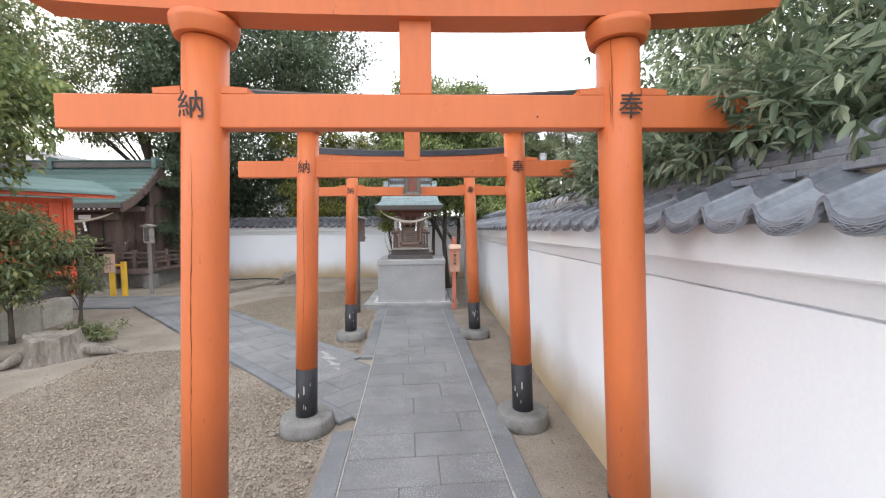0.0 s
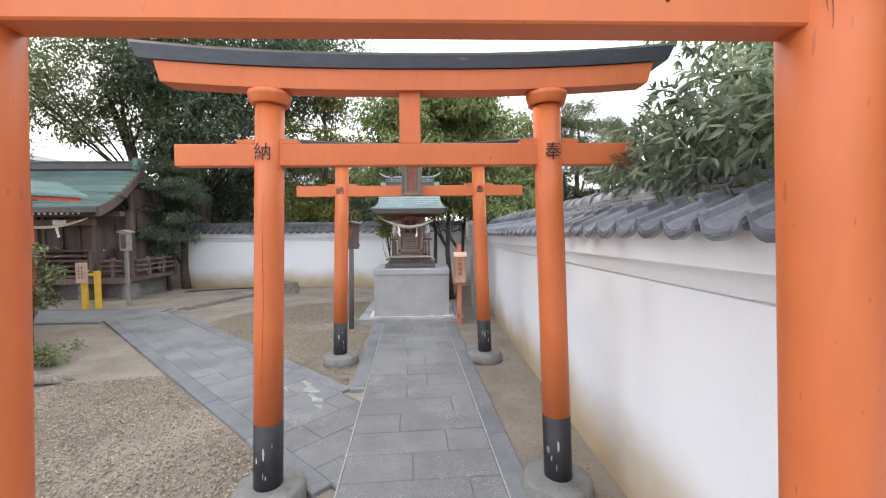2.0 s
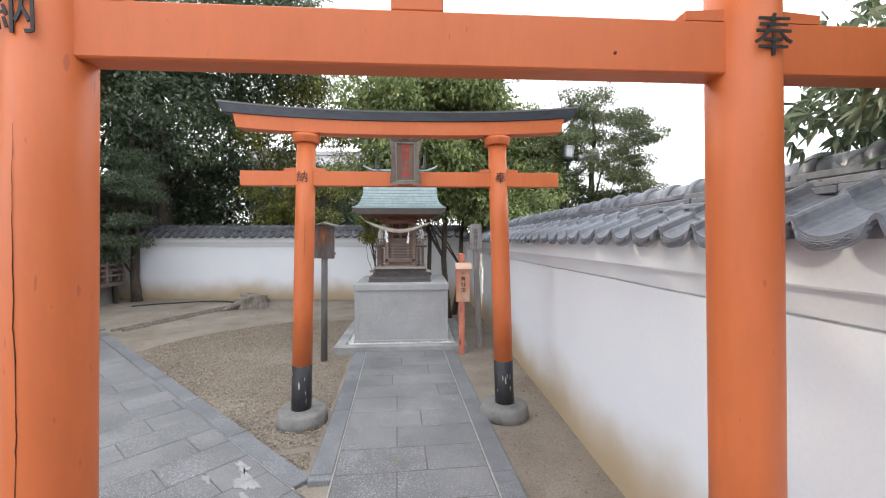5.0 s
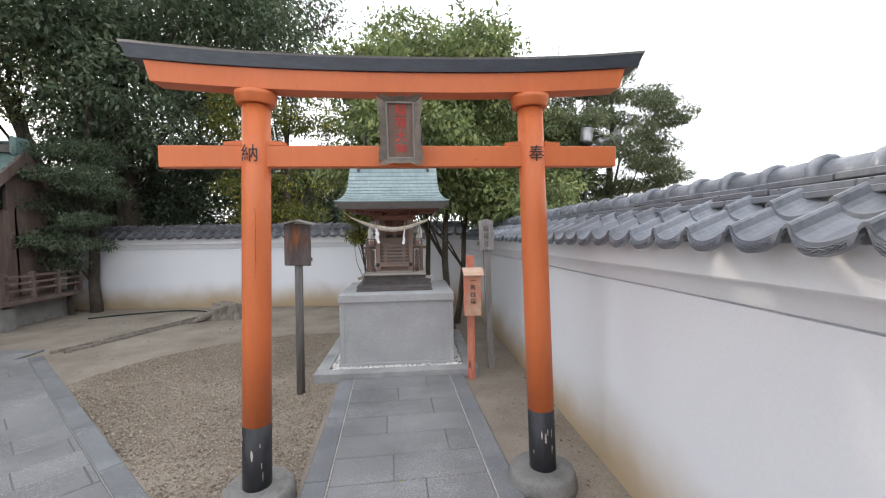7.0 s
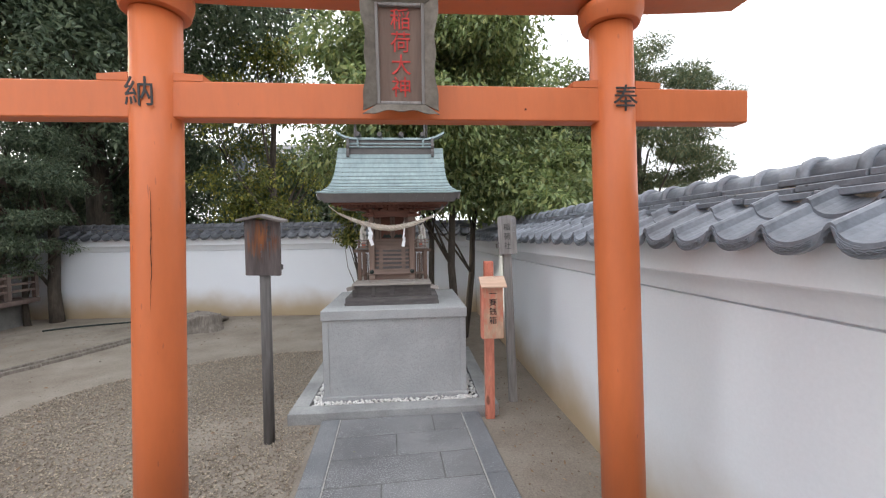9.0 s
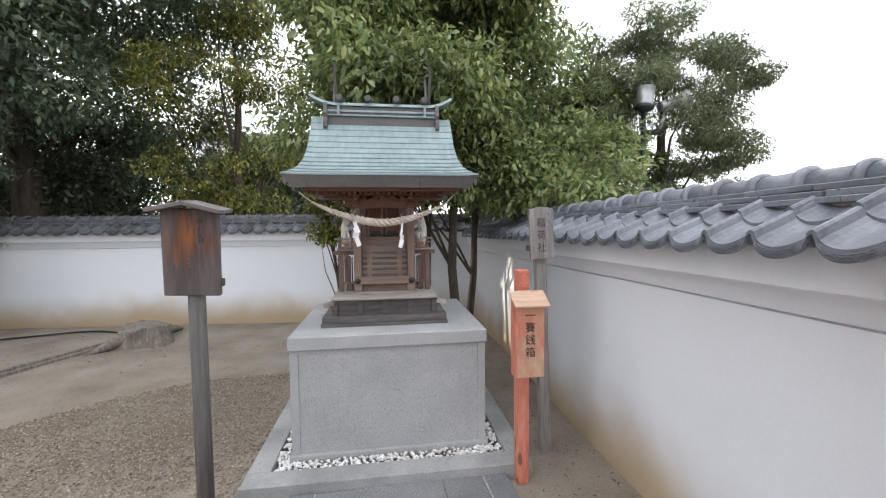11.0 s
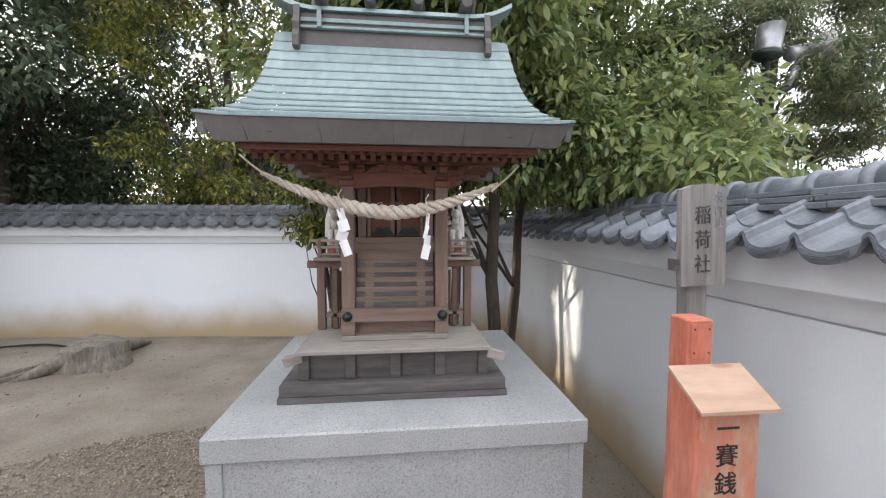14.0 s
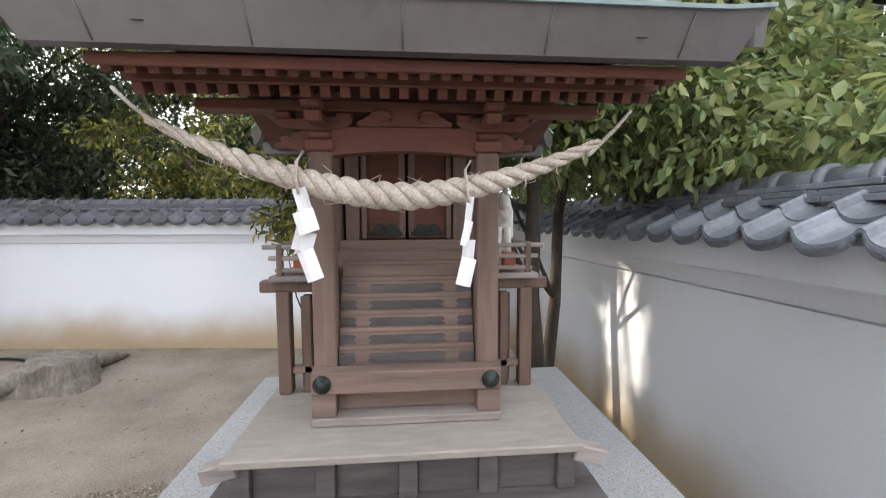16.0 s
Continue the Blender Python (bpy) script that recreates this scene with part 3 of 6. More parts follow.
# ---- tiled plaster walls ----
def tile_mesh(name, material, hang):
    """One pan tile: a trough with a rolled crest along one edge; hang: the drop face of an eaves tile."""
    W, L, T = 0.205, 0.235, 0.014
    bm = bmesh.new()
    us = [0, 0.03, 0.06, 0.10, 0.14, 0.19, 0.26, 0.35, 0.45, 0.56, 0.67, 0.78, 0.88, 0.95, 1.0]

    def height(u):
        """A narrow rolled crest that drops steeply into a wide shallow trough."""
        if u < 0.14:
            return 0.010 + 0.020 * math.sin(math.pi * (u + 0.02) / 0.20)
        v = (u - 0.14) / 0.86
        return 0.022 - 0.043 * math.sin(math.pi * v ** 0.68) ** 0.8 - 0.012 * v

    def row(y, z):
        return [(u * W, y, height(u) + z) for u in us], [(u * W, y, height(u) + z - T) for u in us]

    front, back = row(0, 0), row(L, L * 0.42)
    loft(bm, [f + b[::-1] for f, b in (front, back)])
    if hang:
        pts = [(u * W, height(u) - 0.008) for u in us[3:]]
        low = [(x, z - 0.004 - 0.027 * math.sin(math.pi * i / (len(pts) - 1)) ** 0.4) for i, (x, z) in enumerate(pts)]
        face = pts + low[::-1]
        loft(bm, [[(x, y, z) for x, z in face] for y in (0.018, -0.004)])
        # raised border and scrollwork on the drop face
        mid = [((p[0] + q[0]) / 2, (p[1] + q[1]) / 2) for p, q in zip(pts, low)][2:-2]
        for dz in (-0.0085, 0.0085):
            tube(bm, [(x, -0.005, z + dz) for x, z in mid], [0.0018] * len(mid), 4)
        tube(bm, [(x, -0.006, z + 0.0055 * (-1) ** i) for i, (x, z) in enumerate(mid)], [0.0026] * len(mid), 4)
        tube(bm, [(x, -0.006, z - 0.0045 * (-1) ** i) for i, (x, z) in enumerate(mid)], [0.0022] * len(mid), 4)
    return to_mesh(bm, name, material)


def roofed_wall(name, m, length, material, label, pitch=0.205, far_side=True):
    """A plastered garden wall under a little tiled roof. Local: the seen face is y = 0 and looks to -y, the wall runs along +x."""
    bm = bmesh.new()
    rnd = random.Random(5)
    # profile of the plaster body: dado line, cove under the eaves
    prof = [(0.012, -0.35), (0.0, 0.05), (0.0, 1.248), (0.018, 1.252), (0.018, 1.259), (-0.012, 1.261), (-0.048, 1.353), (-0.090, 1.357), (-0.097, 1.365), (-0.098, 1.50), (-0.05, 1.55), (0.16, 1.66),
            (0.37, 1.55), (0.41, 1.50), (0.40, 1.40), (0.32, 1.36), (0.32, -0.35)]
    n = max(2, int(length / 0.5))
    rows = []
    for i in range(n + 1):
        x = length * i / n
        rows.append([(x, y + 0.004 * noise.noise((x * 0.7, z * 2, 1.7)), z + (0.006 * noise.noise((x * 0.8, 4.1, 0)) if 1.2 < z < 1.45 else 0)) for y, z in prof])
    loft(bm, rows)
    wall = tagged(new(name, to_mesh(bm, name, "plaster")), label, "wall", "", "structure")
    wall.matrix_world = m
    eave, upper = tile_mesh("eaves_tile", material, True), tile_mesh("pan_tile", material, False)
    count = int(length / pitch)
    back = pose(0, 0.32, 0, 0, 0, 180)
    for i in range(count):
        for j, (mesh, y, z) in enumerate(((eave, -0.20, 1.532), (upper, -0.045, 1.610))):
            ob = new("roof_tile", mesh)
            ob.parent = wall
            ob.matrix_basis = pose(i * pitch + rnd.uniform(-0.003, 0.003), y + rnd.uniform(-0.006, 0.006), z + rnd.uniform(-0.003, 0.003), rnd.uniform(-1.2, 1.2), rnd.uniform(-1, 1), rnd.uniform(-1, 1))
    if far_side:
        bm = bmesh.new()
        for i in range(count):
            for y, z in ((0.52, 1.525), (0.365, 1.605)):
                box(bm, i * pitch, i * pitch + pitch * 0.97, -0.11, 0.11, -0.012, 0.006, 0, pose(0, y - 0.10, z + 0.05, -23, 0, 0))
        ob = part("back_roof_tile", bm, material, wall)
    # ridge: flat courses, then round cover tiles with collars
    for k, (w, z) in enumerate(((0.115, 1.657), (0.10, 1.683), (0.085, 1.709))):
        x = -0.1 * k
        while x < length:
            ln = rnd.uniform(0.27, 0.30)
            bm = bmesh.new()
            box(bm, 0, ln - 0.006, -w, w, -0.012, 0.012, 0.003)
            ob = part("ridge_course_tile", bm, material, wall)
            ob.matrix_basis = pose(max(x, 0), 0.16 + rnd.uniform(-0.005, 0.005), z + rnd.uniform(-0.003, 0.003), rnd.uniform(-1, 1), rnd.uniform(-0.6, 0.6), rnd.uniform(-0.7, 0.7))
            x += ln
    bm = bmesh.new()
    box(bm, 0, length, 0.075, 0.245, 1.60, 1.695)
    part("ridge_bedding", bm, "mud", wall)
    bm = bmesh.new()
    tube(bm, [(0, 0, 0), (0.185, 0, 0)], [0.056, 0.058], 14)
    tube(bm, [(0.165, 0, 0), (0.172, 0, 0), (0.20, 0, 0), (0.207, 0, 0)], [0.060, 0.072, 0.073, 0.062], 14)
    cover = to_mesh(bm, "ridge_cover_tile", material)
    for i in range(int(length / 0.195)):
        ob = new("ridge_cover_tile", cover)
        ob.parent = wall
        ob.matrix_basis = pose(i * 0.195, 0.16 + rnd.uniform(-0.004, 0.004), 1.726 + rnd.uniform(-0.004, 0.004), 0, rnd.uniform(-1, 1), rnd.uniform(-0.8, 0.8))
    return wall


roofed_wall("wall_east", Matrix.Translation((1.46, 4.0, 0)) @ pose(0, 0, 0, 0, 0, -90) @ pose(0, 0, 0, 0, -0.7, 0) @ Matrix.Translation((-7.45, 0, 0)), 15.4, "tile", "white plaster wall with stained foot under grey tiled coping")
roofed_wall("wall_north", Matrix.Translation((-14.0, 12.6, 0)) @ pose(0, 0, 0, 0, 0, -4.4), 15.5, "tile_back", "white plaster wall with brown stained foot under dark tiled coping")


# ---- paths ----
def slab_mesh(lx, ly, h=0.07, bevel=0.004):
    bm_ = bmesh.new()
    box(bm_, 0, lx, 0, ly, -h, 0, bevel)
    return to_mesh(bm_, "paving_slab", "slab")


def paving(name, m, half, rows, row_len, label, seed, kerb_spans, keep=None, first=0.0):
    """A slab path in its own frame: it runs along -y from its origin, x across."""
    rnd = random.Random(seed)
    bm_ = bmesh.new()
    length = rows * row_len
    box(bm_, -half - 0.012, half + 0.012, first - length, first, -0.09, -0.004)
    bed = tagged(new(name, to_mesh(bm_, name, "joint")), label, "pavement", "", "structure")
    bed.matrix_world = m
    for sd, x in ((-1, -half - 0.011), (1, half + 0.001)):
        bm_ = bmesh.new()
        box(bm_, x, x + 0.010, first - length, min(first, 0.0), -0.02, -0.0015)
        part("joint_line", bm_, "joint_line", bed)
    cache = {}
    for r in range(rows):
        edges = [-half, half]
        off = rnd.choice((0.0, 0.12, -0.15, 0.2))
        cuts = [c for c in ((-0.17 + off * 0.6, ) if r % 2 else (0.18 + off * 0.6, -0.45 if rnd.random() < 0.2 else 0.18 + off * 0.6))]
        edges = sorted(set(edges + [round(c * 20) / 20 * (half / 0.5) for c in cuts]))
        for a, b in zip(edges, edges[1:]):
            key = round(b - a, 3)
            if key not in cache:
                cache[key] = slab_mesh(key - 0.007, row_len - 0.007)
            ob = new("paving_slab", cache[key])
            ob.parent = bed
            ob.matrix_basis = pose(a + 0.0035, first - (r + 1) * row_len + 0.0035, rnd.uniform(-0.002, 0.0025), rnd.uniform(-0.15, 0.15), rnd.uniform(-0.15, 0.15), 0)
    for x0, x1, y0, y1 in kerb_spans:
        y = y0
        while y > y1 + 0.05:
            ln = min(rnd.uniform(0.85, 1.0), y - y1)
            bm_ = bmesh.new()
            box(bm_, x0, x1, y - ln + 0.003, y - 0.003, -0.13, 0.006, 0.006)
            ob = part("kerb_stone", bm_, "kerb", bed)
            ob.location.z = rnd.uniform(-0.002, 0.003)
            y -= ln
    return bed


paving("path_main", main_m, IN_HALF, 38, 0.30, "grey granite slab path with darker kerb stones", 3,
       [(IN_HALF + 0.010, OUT_HALF, 0, -11.4), (-OUT_HALF, -IN_HALF - 0.010, 0, -2.75), (-OUT_HALF, -IN_HALF - 0.010, -4.42, -11.4)])
diag_m = Matrix(((-diag_way[1], -diag_way[0], 0, DIAG_A[0]), (diag_way[0], -diag_way[1], 0, DIAG_A[1]), (0, 0, 1, -0.008), (0, 0, 0, 1)))
paving("path_branch", diag_m @ Matrix.Translation((DIAG_W / 2, 0, 0)), DIAG_W / 2 - 0.14, 24, 0.30, "grey granite slab branch path with pale worn patches", 8,
       [(DIAG_W / 2 - 0.136, DIAG_W / 2, 1.12, -5.9), (-DIAG_W / 2, -DIAG_W / 2 + 0.136, -0.02, -5.9)], first=1.2)
paving("path_west", Matrix.Translation((-4.95, 8.12, -0.012)) @ pose(0, 0, 0, 0, 0, -90), 0.50, 30, 0.30, "grey granite slab path to the neighbouring shrine", 9,
       [(0.504, 0.64, -0.45, -9.0), (-0.64, -0.504, 0.0, -9.0)])


PATCHES = ((-0.84, 4.32, 0.075), (-0.74, 4.10, 0.055), (-0.93, 4.48, 0.05), (-0.66, 3.93, 0.03), (-1.10, 4.36, 0.03), (-1.02, 4.02, 0.022))


def mortar_patch(x, y, r, seed):
    """A thin smear of dried mortar, drawn out along the branch path, with a ragged edge."""
    rnd = random.Random(seed)
    bm_ = bmesh.new()
    lo, hi = [], []
    for k in range(26):
        a = 2 * math.pi * k / 26
        rr = r * rnd.uniform(0.5, 1.15) * (1 + 0.3 * math.sin(3 * a + seed))
        u, v = rr * math.cos(a) * 2.1, rr * math.sin(a) * 0.75
        px, py = x + u * 0.62 - v * 0.78, y - u * 0.78 - v * 0.62
        lo.append((px, py, -0.012))
        hi.append((px, py, -0.0028))
    loft(bm_, [lo, hi])
    return tagged(new("mortar_patch", to_mesh(bm_, "mortar_patch", "patch")), "pale worn mortar patch on the paving slabs", "mortar patch", "mortar patches")


for k, (x, y, r) in enumerate(PATCHES):
    mortar_patch(x, y, r, 60 + k)

# ---- altar plinth ----
def altar():
    a = thing("stone_altar", (0.017, 7.31, 0), "light grey granite plinth with a projecting cap on a kerbed base", "plinth")
    bm_ = bmesh.new()
    box(bm_, -0.656, 0.656, 0, 1.18, 0.765, 0.855, 0.006)
    part("cap_slab", bm_, "granite", a)
    bm_ = bmesh.new()
    box(bm_, -0.60, 0.60, 0.022, 1.15, 0.06, 0.764)
    body = part("body", bm_, "granite", a)
    for x0, x1 in ((-0.646, -0.592), (0.592, 0.646)):
        bm_ = bmesh.new()
        box(bm_, x0, x1, 0.012, 1.17, 0.06, 0.763, 0.003)
        part("corner_slab", bm_, "granite", a)
    bm_ = bmesh.new()
    box(bm_, -0.66, 0.66, -0.005, 1.18, -0.02, 0.075, 0.004)
    part("foot_slab", bm_, "granite", a)
    b = thing("altar_kerb", (0.017, 7.31, 0), "low granite kerb frame round the plinth, filled with white pebbles", "kerb")
    for x0, x1, y0, y1 in ((-0.885, 0.885, -0.27, -0.12), (-0.885, 0.885, 1.32, 1.47), (-0.885, -0.745, -0.117, 1.317), (0.745, 0.885, -0.117, 1.317)):
        bm_ = bmesh.new()
        box(bm_, x0, x1, y0, y1, -0.1, 0.06, 0.005)
        part("kerb_stone", bm_, "kerb_pale", b)
    bm_ = bmesh.new()
    box(bm_, -0.743, 0.743, -0.118, 1.318, -0.08, 0.015)
    part("bed", bm_, "joint", b)


altar()
gravel("white_pebbles", lambda x, y: (np.abs(x - 0.017) < 0.735) & (y > 7.2) & (y < 8.62) & ~((np.abs(x - 0.017) < 0.665) & (y > 7.30) & (y < 8.49)),
       (-0.75, 0.78, 7.18, 8.64), 5200, 4, 0.011, 0.023, "white_pebble", 0.034, "white rounded pebbles filling the plinth's kerb", "pebbles")
G_CENTRE = (-2.3, 5.6)


def gravel_zone(x, y):
    """Gravel lies before the branch path and between it and the altar, thinning out to bare sand."""
    wob = 0.25 * np.sin(x * 2.1) + 0.2 * np.sin(y * 1.7 + 1)
    near = (y < 4.75 + 0.5 * wob) & (x < 0.1) & (x > -3.55 + 0.3 * wob)
    u = ((x + 1.0) / 2.55) ** 2 + ((y - 6.95) / 2.25) ** 2
    far = (u < 1 + 0.12 * wob) & (x < -0.35) & (y > 4.5)
    strip = (x < path_x(y) - 0.7)
    return (near | far) & strip & off_paths(x, y)


gravel("gravel", gravel_zone, (-5.5, 0.2, -1.5, 9.5), 210000, 11, 0.0045, 0.0115, "gravel", -0.032, "small tan and grey gravel over packed sand", "gravel")


# ---- trees ----
def leaf_mesh(name, centres, radii, count, length, material, seed, droop=0.4, shell=0.55, wide=0.42, gap=None, whorl=0, fine=False):
    """Leaves spread over lumpy ellipsoids, thicker towards their skins. Each leaf is folded along its midrib."""
    rng = np.random.default_rng(seed)
    centres, radii = np.asarray(centres, float), np.asarray(radii, float)
    vol = radii.prod(1) ** 0.66
    pick = rng.choice(len(centres), count // max(whorl, 1), p=vol / vol.sum())
    d = rng.normal(size=(len(pick), 3))
    d /= np.linalg.norm(d, axis=1)[:, None]
    r = shell + (1.06 - shell) * rng.random(len(pick)) ** 0.6
    lump = 1 + 0.22 * np.sin(d[:, 0] * 7 + pick) * np.cos(d[:, 1] * 6 + pick * 2) + 0.15 * np.sin(d[:, 2] * 9 + pick * 3)
    p = centres[pick] + d * radii[pick] * (r * lump)[:, None]
    if whorl:
        p, d = np.repeat(p, whorl, 0), np.repeat(d, whorl, 0)
    if gap is not None:
        keep = gap(p)
        p, d = p[keep], d[keep]
    n = len(p)
    way = d * 0.7 + rng.normal(size=(n, 3)) * (0.75 if not whorl else 0.6)
    way[:, 2] -= droop
    way /= np.linalg.norm(way, axis=1)[:, None]
    up = rng.normal(size=(n, 3)) * 0.5
    up[:, 2] += 1
    side = np.cross(way, up)
    side /= np.linalg.norm(side, axis=1)[:, None] + 1e-9
    nor = np.cross(side, way)
    ln = length * rng.uniform(0.65, 1.25, n)[:, None]
    w = ln * wide * 0.5
    base, tip = p, p + way * ln - nor * ln * 0.12
    mid = p + way * ln * 0.45 - nor * ln * 0.02
    if fine:
        lo, hi = p + way * ln * 0.30 - nor * ln * 0.01, p + way * ln * 0.68 - nor * ln * 0.05
        v = np.stack([base, lo + side * w * 0.9 + nor * w * 0.3, hi + side * w * 0.8 + nor * w * 0.3, tip, hi - side * w * 0.8 + nor * w * 0.3, lo - side * w * 0.9 + nor * w * 0.3], 1).reshape(-1, 3)
        k = 6 * np.arange(n)[:, None]
        f = np.concatenate([k + [0, 1, 2], k + [0, 2, 3], k + [0, 3, 4], k + [0, 4, 5]], 1).reshape(-1, 3)
        return big_mesh(name, v, f, material)
    v = np.stack([base, mid + side * w + nor * w * 0.35, tip, mid - side * w + nor * w * 0.35], 1).reshape(-1, 3)
    k = 4 * np.arange(n)[:, None]
    f = np.concatenate([k + [0, 1, 2], k + [0, 2, 3]], 1).reshape(-1, 3)
    return big_mesh(name, v, f, material)


def limbs(bm_, base, height, r, targets, lean=(0, 0), seed=0):
    """A tapered trunk and boughs that bend out to the targets."""
    rnd = random.Random(seed)
    pts = [Vector((base[0] + lean[0] * u + 0.05 * height * 0.2 * rnd.uniform(-1, 1) * (u > 0), base[1] + lean[1] * u, base[2] + height * u - (0.06 if u == 0 else 0))) for u in (0, 0.12, 0.3, 0.5, 0.7, 0.88, 1.0)]
    tube(bm_, pts, [r * 1.25, r, r * 0.9, r * 0.78, r * 0.6, r * 0.4, r * 0.2], 12)
    boughs = []
    for t in targets[:9]:
        t = Vector(t)
        bm_ = bmesh.new()
        boughs.append(bm_)
        u = min(max((t.z - base[2]) / height * 0.6, 0.2), 0.9)
        i = int(u * 6)
        a = pts[min(i, 5)]
        mid = a.lerp(t, 0.5) + Vector((rnd.uniform(-1, 1), rnd.uniform(-1, 1), 0.4)) * (t - a).length * 0.12
        tube(bm_, [a, a.lerp(mid, 0.5) + Vector((0, 0, 0.03)), mid, mid.lerp(t, 0.6), t], [k * min(r, 0.12) for k in (0.36, 0.28, 0.2, 0.12, 0.04)], 7)
    return boughs


def crown_lumps(rng_seed, centre, size, n, lump):
    """n clumps scattered through an ellipsoid, flatter below."""
    rng = np.random.default_rng(rng_seed)
    d = rng.normal(size=(n, 3))
    d /= np.linalg.norm(d, axis=1)[:, None]
    c = np.asarray(centre) + d * np.asarray(size) * (0.25 + 0.75 * rng.random(n) ** 0.5)[:, None]
    return c, np.stack([lump * rng.uniform(0.7, 1.3, n), lump * rng.uniform(0.7, 1.3, n), lump * rng.uniform(0.45, 0.8, n)], 1)


def tree(name, base, height, r, centre, size, n, lump, leaves, leaf_len, material, seed, label, lean=(0, 0), droop=0.4, wide=0.42, gap=None, whorl=0, stems=(), shell=0.45, category="tree", extra=None, fine=False, flat=1.0):
    t = thing(name, (0, 0, 0), label, category)
    c, rad = crown_lumps(seed, centre, size, n, lump)
    rad[:, 2] *= flat
    if extra:
        c = np.concatenate([c, np.array([e[:3] for e in extra])])
        rad = np.concatenate([rad, np.array([e[3:] for e in extra])])
    bm_ = bmesh.new()
    boughs = limbs(bm_, base, height, r, c, lean, seed)
    trunk = part("trunk", bm_, "bark", t)
    for b in boughs:
        part("bough", b, "bark", trunk)
    for i, (b, h, rr, ln) in enumerate(stems):
        bm_ = bmesh.new()
        boughs = limbs(bm_, b, h, rr, c[i::4][:4], ln, seed + i)
        trunk = part("trunk", bm_, "bark", t)
        for k in boughs:
            part("bough", k, "bark", trunk)
    tagged(part("crown", leaf_mesh("crown", c, rad, leaves, leaf_len, material, seed, droop, shell, wide, gap, whorl, fine), material, t), kind="stuff")
    return t


# a clear lane through the foliage where the low sun reaches the foot of the wall
LANE_AT = Vector((1.44, 9.32, 0.66))


def lane(p):
    q = p - np.array(LANE_AT)
    s = q @ np.array(SUN_WAY)
    off = q - s[:, None] * np.array(SUN_WAY)
    across = off @ np.array((SUN_WAY[1], -SUN_WAY[0], 0)) / math.hypot(SUN_WAY[0], SUN_WAY[1])
    rise = off[:, 2]
    width = 0.23 + 0.08 * np.sin(rise * 9 + 1) + 0.05 * np.sin(rise * 31)
    dapple = (np.sin(across * 37 + rise * 13) + np.sin(rise * 29 - across * 19) + 0.6 * np.sin(across * 71 + 2)) > 0.35
    return ~((np.abs(rise) < 0.52) & ((np.abs(across) < width) | ((np.abs(across - 0.22) < 0.6) & dapple)) & (s > 0.3))


tree("laurel_tree", (3.6, 2.2, -0.05), 3.8, 0.11, (3.3, 2.0, 3.2), (1.15, 2.2, 1.3), 40, 0.52, 84000, 0.070, "leaf_laurel", 21,
     "glossy evergreen tree leaning over the tiled wall", droop=0.4, wide=0.30, whorl=5, shell=0.6, fine=True,
     extra=[(1.55, 1.75, 1.88, 0.25, 0.4, 0.15), (1.62, 2.35, 1.92, 0.28, 0.45, 0.19), (1.75, 2.0, 2.06, 0.35, 0.6, 0.24), (1.72, 2.85, 2.0, 0.3, 0.4, 0.2), (1.7, 1.2, 2.0, 0.3, 0.4, 0.2), (1.85, 1.35, 2.08, 0.33, 0.4, 0.25), (1.85, 2.85, 2.08, 0.35, 0.4, 0.22), (1.95, 0.6, 2.25, 0.45, 0.5, 0.35), (2.1, 2.2, 2.2, 0.4, 0.6, 0.22), (2.1, -0.6, 2.4, 0.5, 0.6, 0.5),
            (1.80, 0.55, 2.02, 0.22, 0.45, 0.16), (1.78, 1.3, 1.98, 0.2, 0.45, 0.15), (1.85, 2.1, 2.0, 0.22, 0.45, 0.15), (2.2, 1.2, 1.75, 0.3, 0.9, 0.3), (1.52, 0.8, 1.90, 0.15, 0.3, 0.11), (1.50, 1.2, 1.85, 0.16, 0.3, 0.10), (1.55, 1.55, 1.87, 0.17, 0.3, 0.11), (1.58, 1.9, 1.93, 0.2, 0.3, 0.14), (1.44, 2.15, 1.75, 0.12, 0.28, 0.09), (1.56, 2.4, 1.88, 0.18, 0.4, 0.12), (1.62, 2.9, 1.92, 0.2, 0.4, 0.14), (1.50, 1.08, 2.0, 0.1, 0.1, 0.09)])
tree("broadleaf_tree", (0.82, 8.98, -0.05), 3.8, 0.055, (0.55, 9.45, 3.6), (1.6, 1.1, 1.6), 54, 0.55, 90000, 0.088, "leaf_broad", 22,
     "broadleaf evergreen tree behind the small shrine", lean=(-0.2, 0.3), droop=0.7, wide=0.44, gap=lane, fine=True,
     stems=[((0.55, 9.15, -0.05), 3.0, 0.045, (-0.2, 0.3)), ((0.95, 9.6, -0.05), 3.2, 0.05, (0.4, 0.2))],
     extra=[(1.68, 8.75, 1.84, 0.3, 0.42, 0.15), (1.80, 8.25, 1.90, 0.28, 0.36, 0.14), (1.62, 9.3, 1.84, 0.3, 0.42, 0.16), (1.55, 9.0, 2.1, 0.5, 0.5, 0.42), (2.1, 9.0, 2.3, 0.55, 0.5, 0.55), (1.3, 9.6, 2.5, 0.6, 0.5, 0.6), (2.3, 8.6, 2.0, 0.4, 0.45, 0.3), (0.2, 9.7, 2.5, 0.6, 0.4, 0.5),
            (1.9, 9.6, 2.9, 0.6, 0.5, 0.5), (0.9, 9.4, 2.3, 0.4, 0.4, 0.4), (2.6, 9.3, 2.4, 0.5, 0.5, 0.5), (2.7, 9.8, 3.1, 0.6, 0.5, 0.5), (2.4, 10.0, 3.7, 0.6, 0.5, 0.55)])
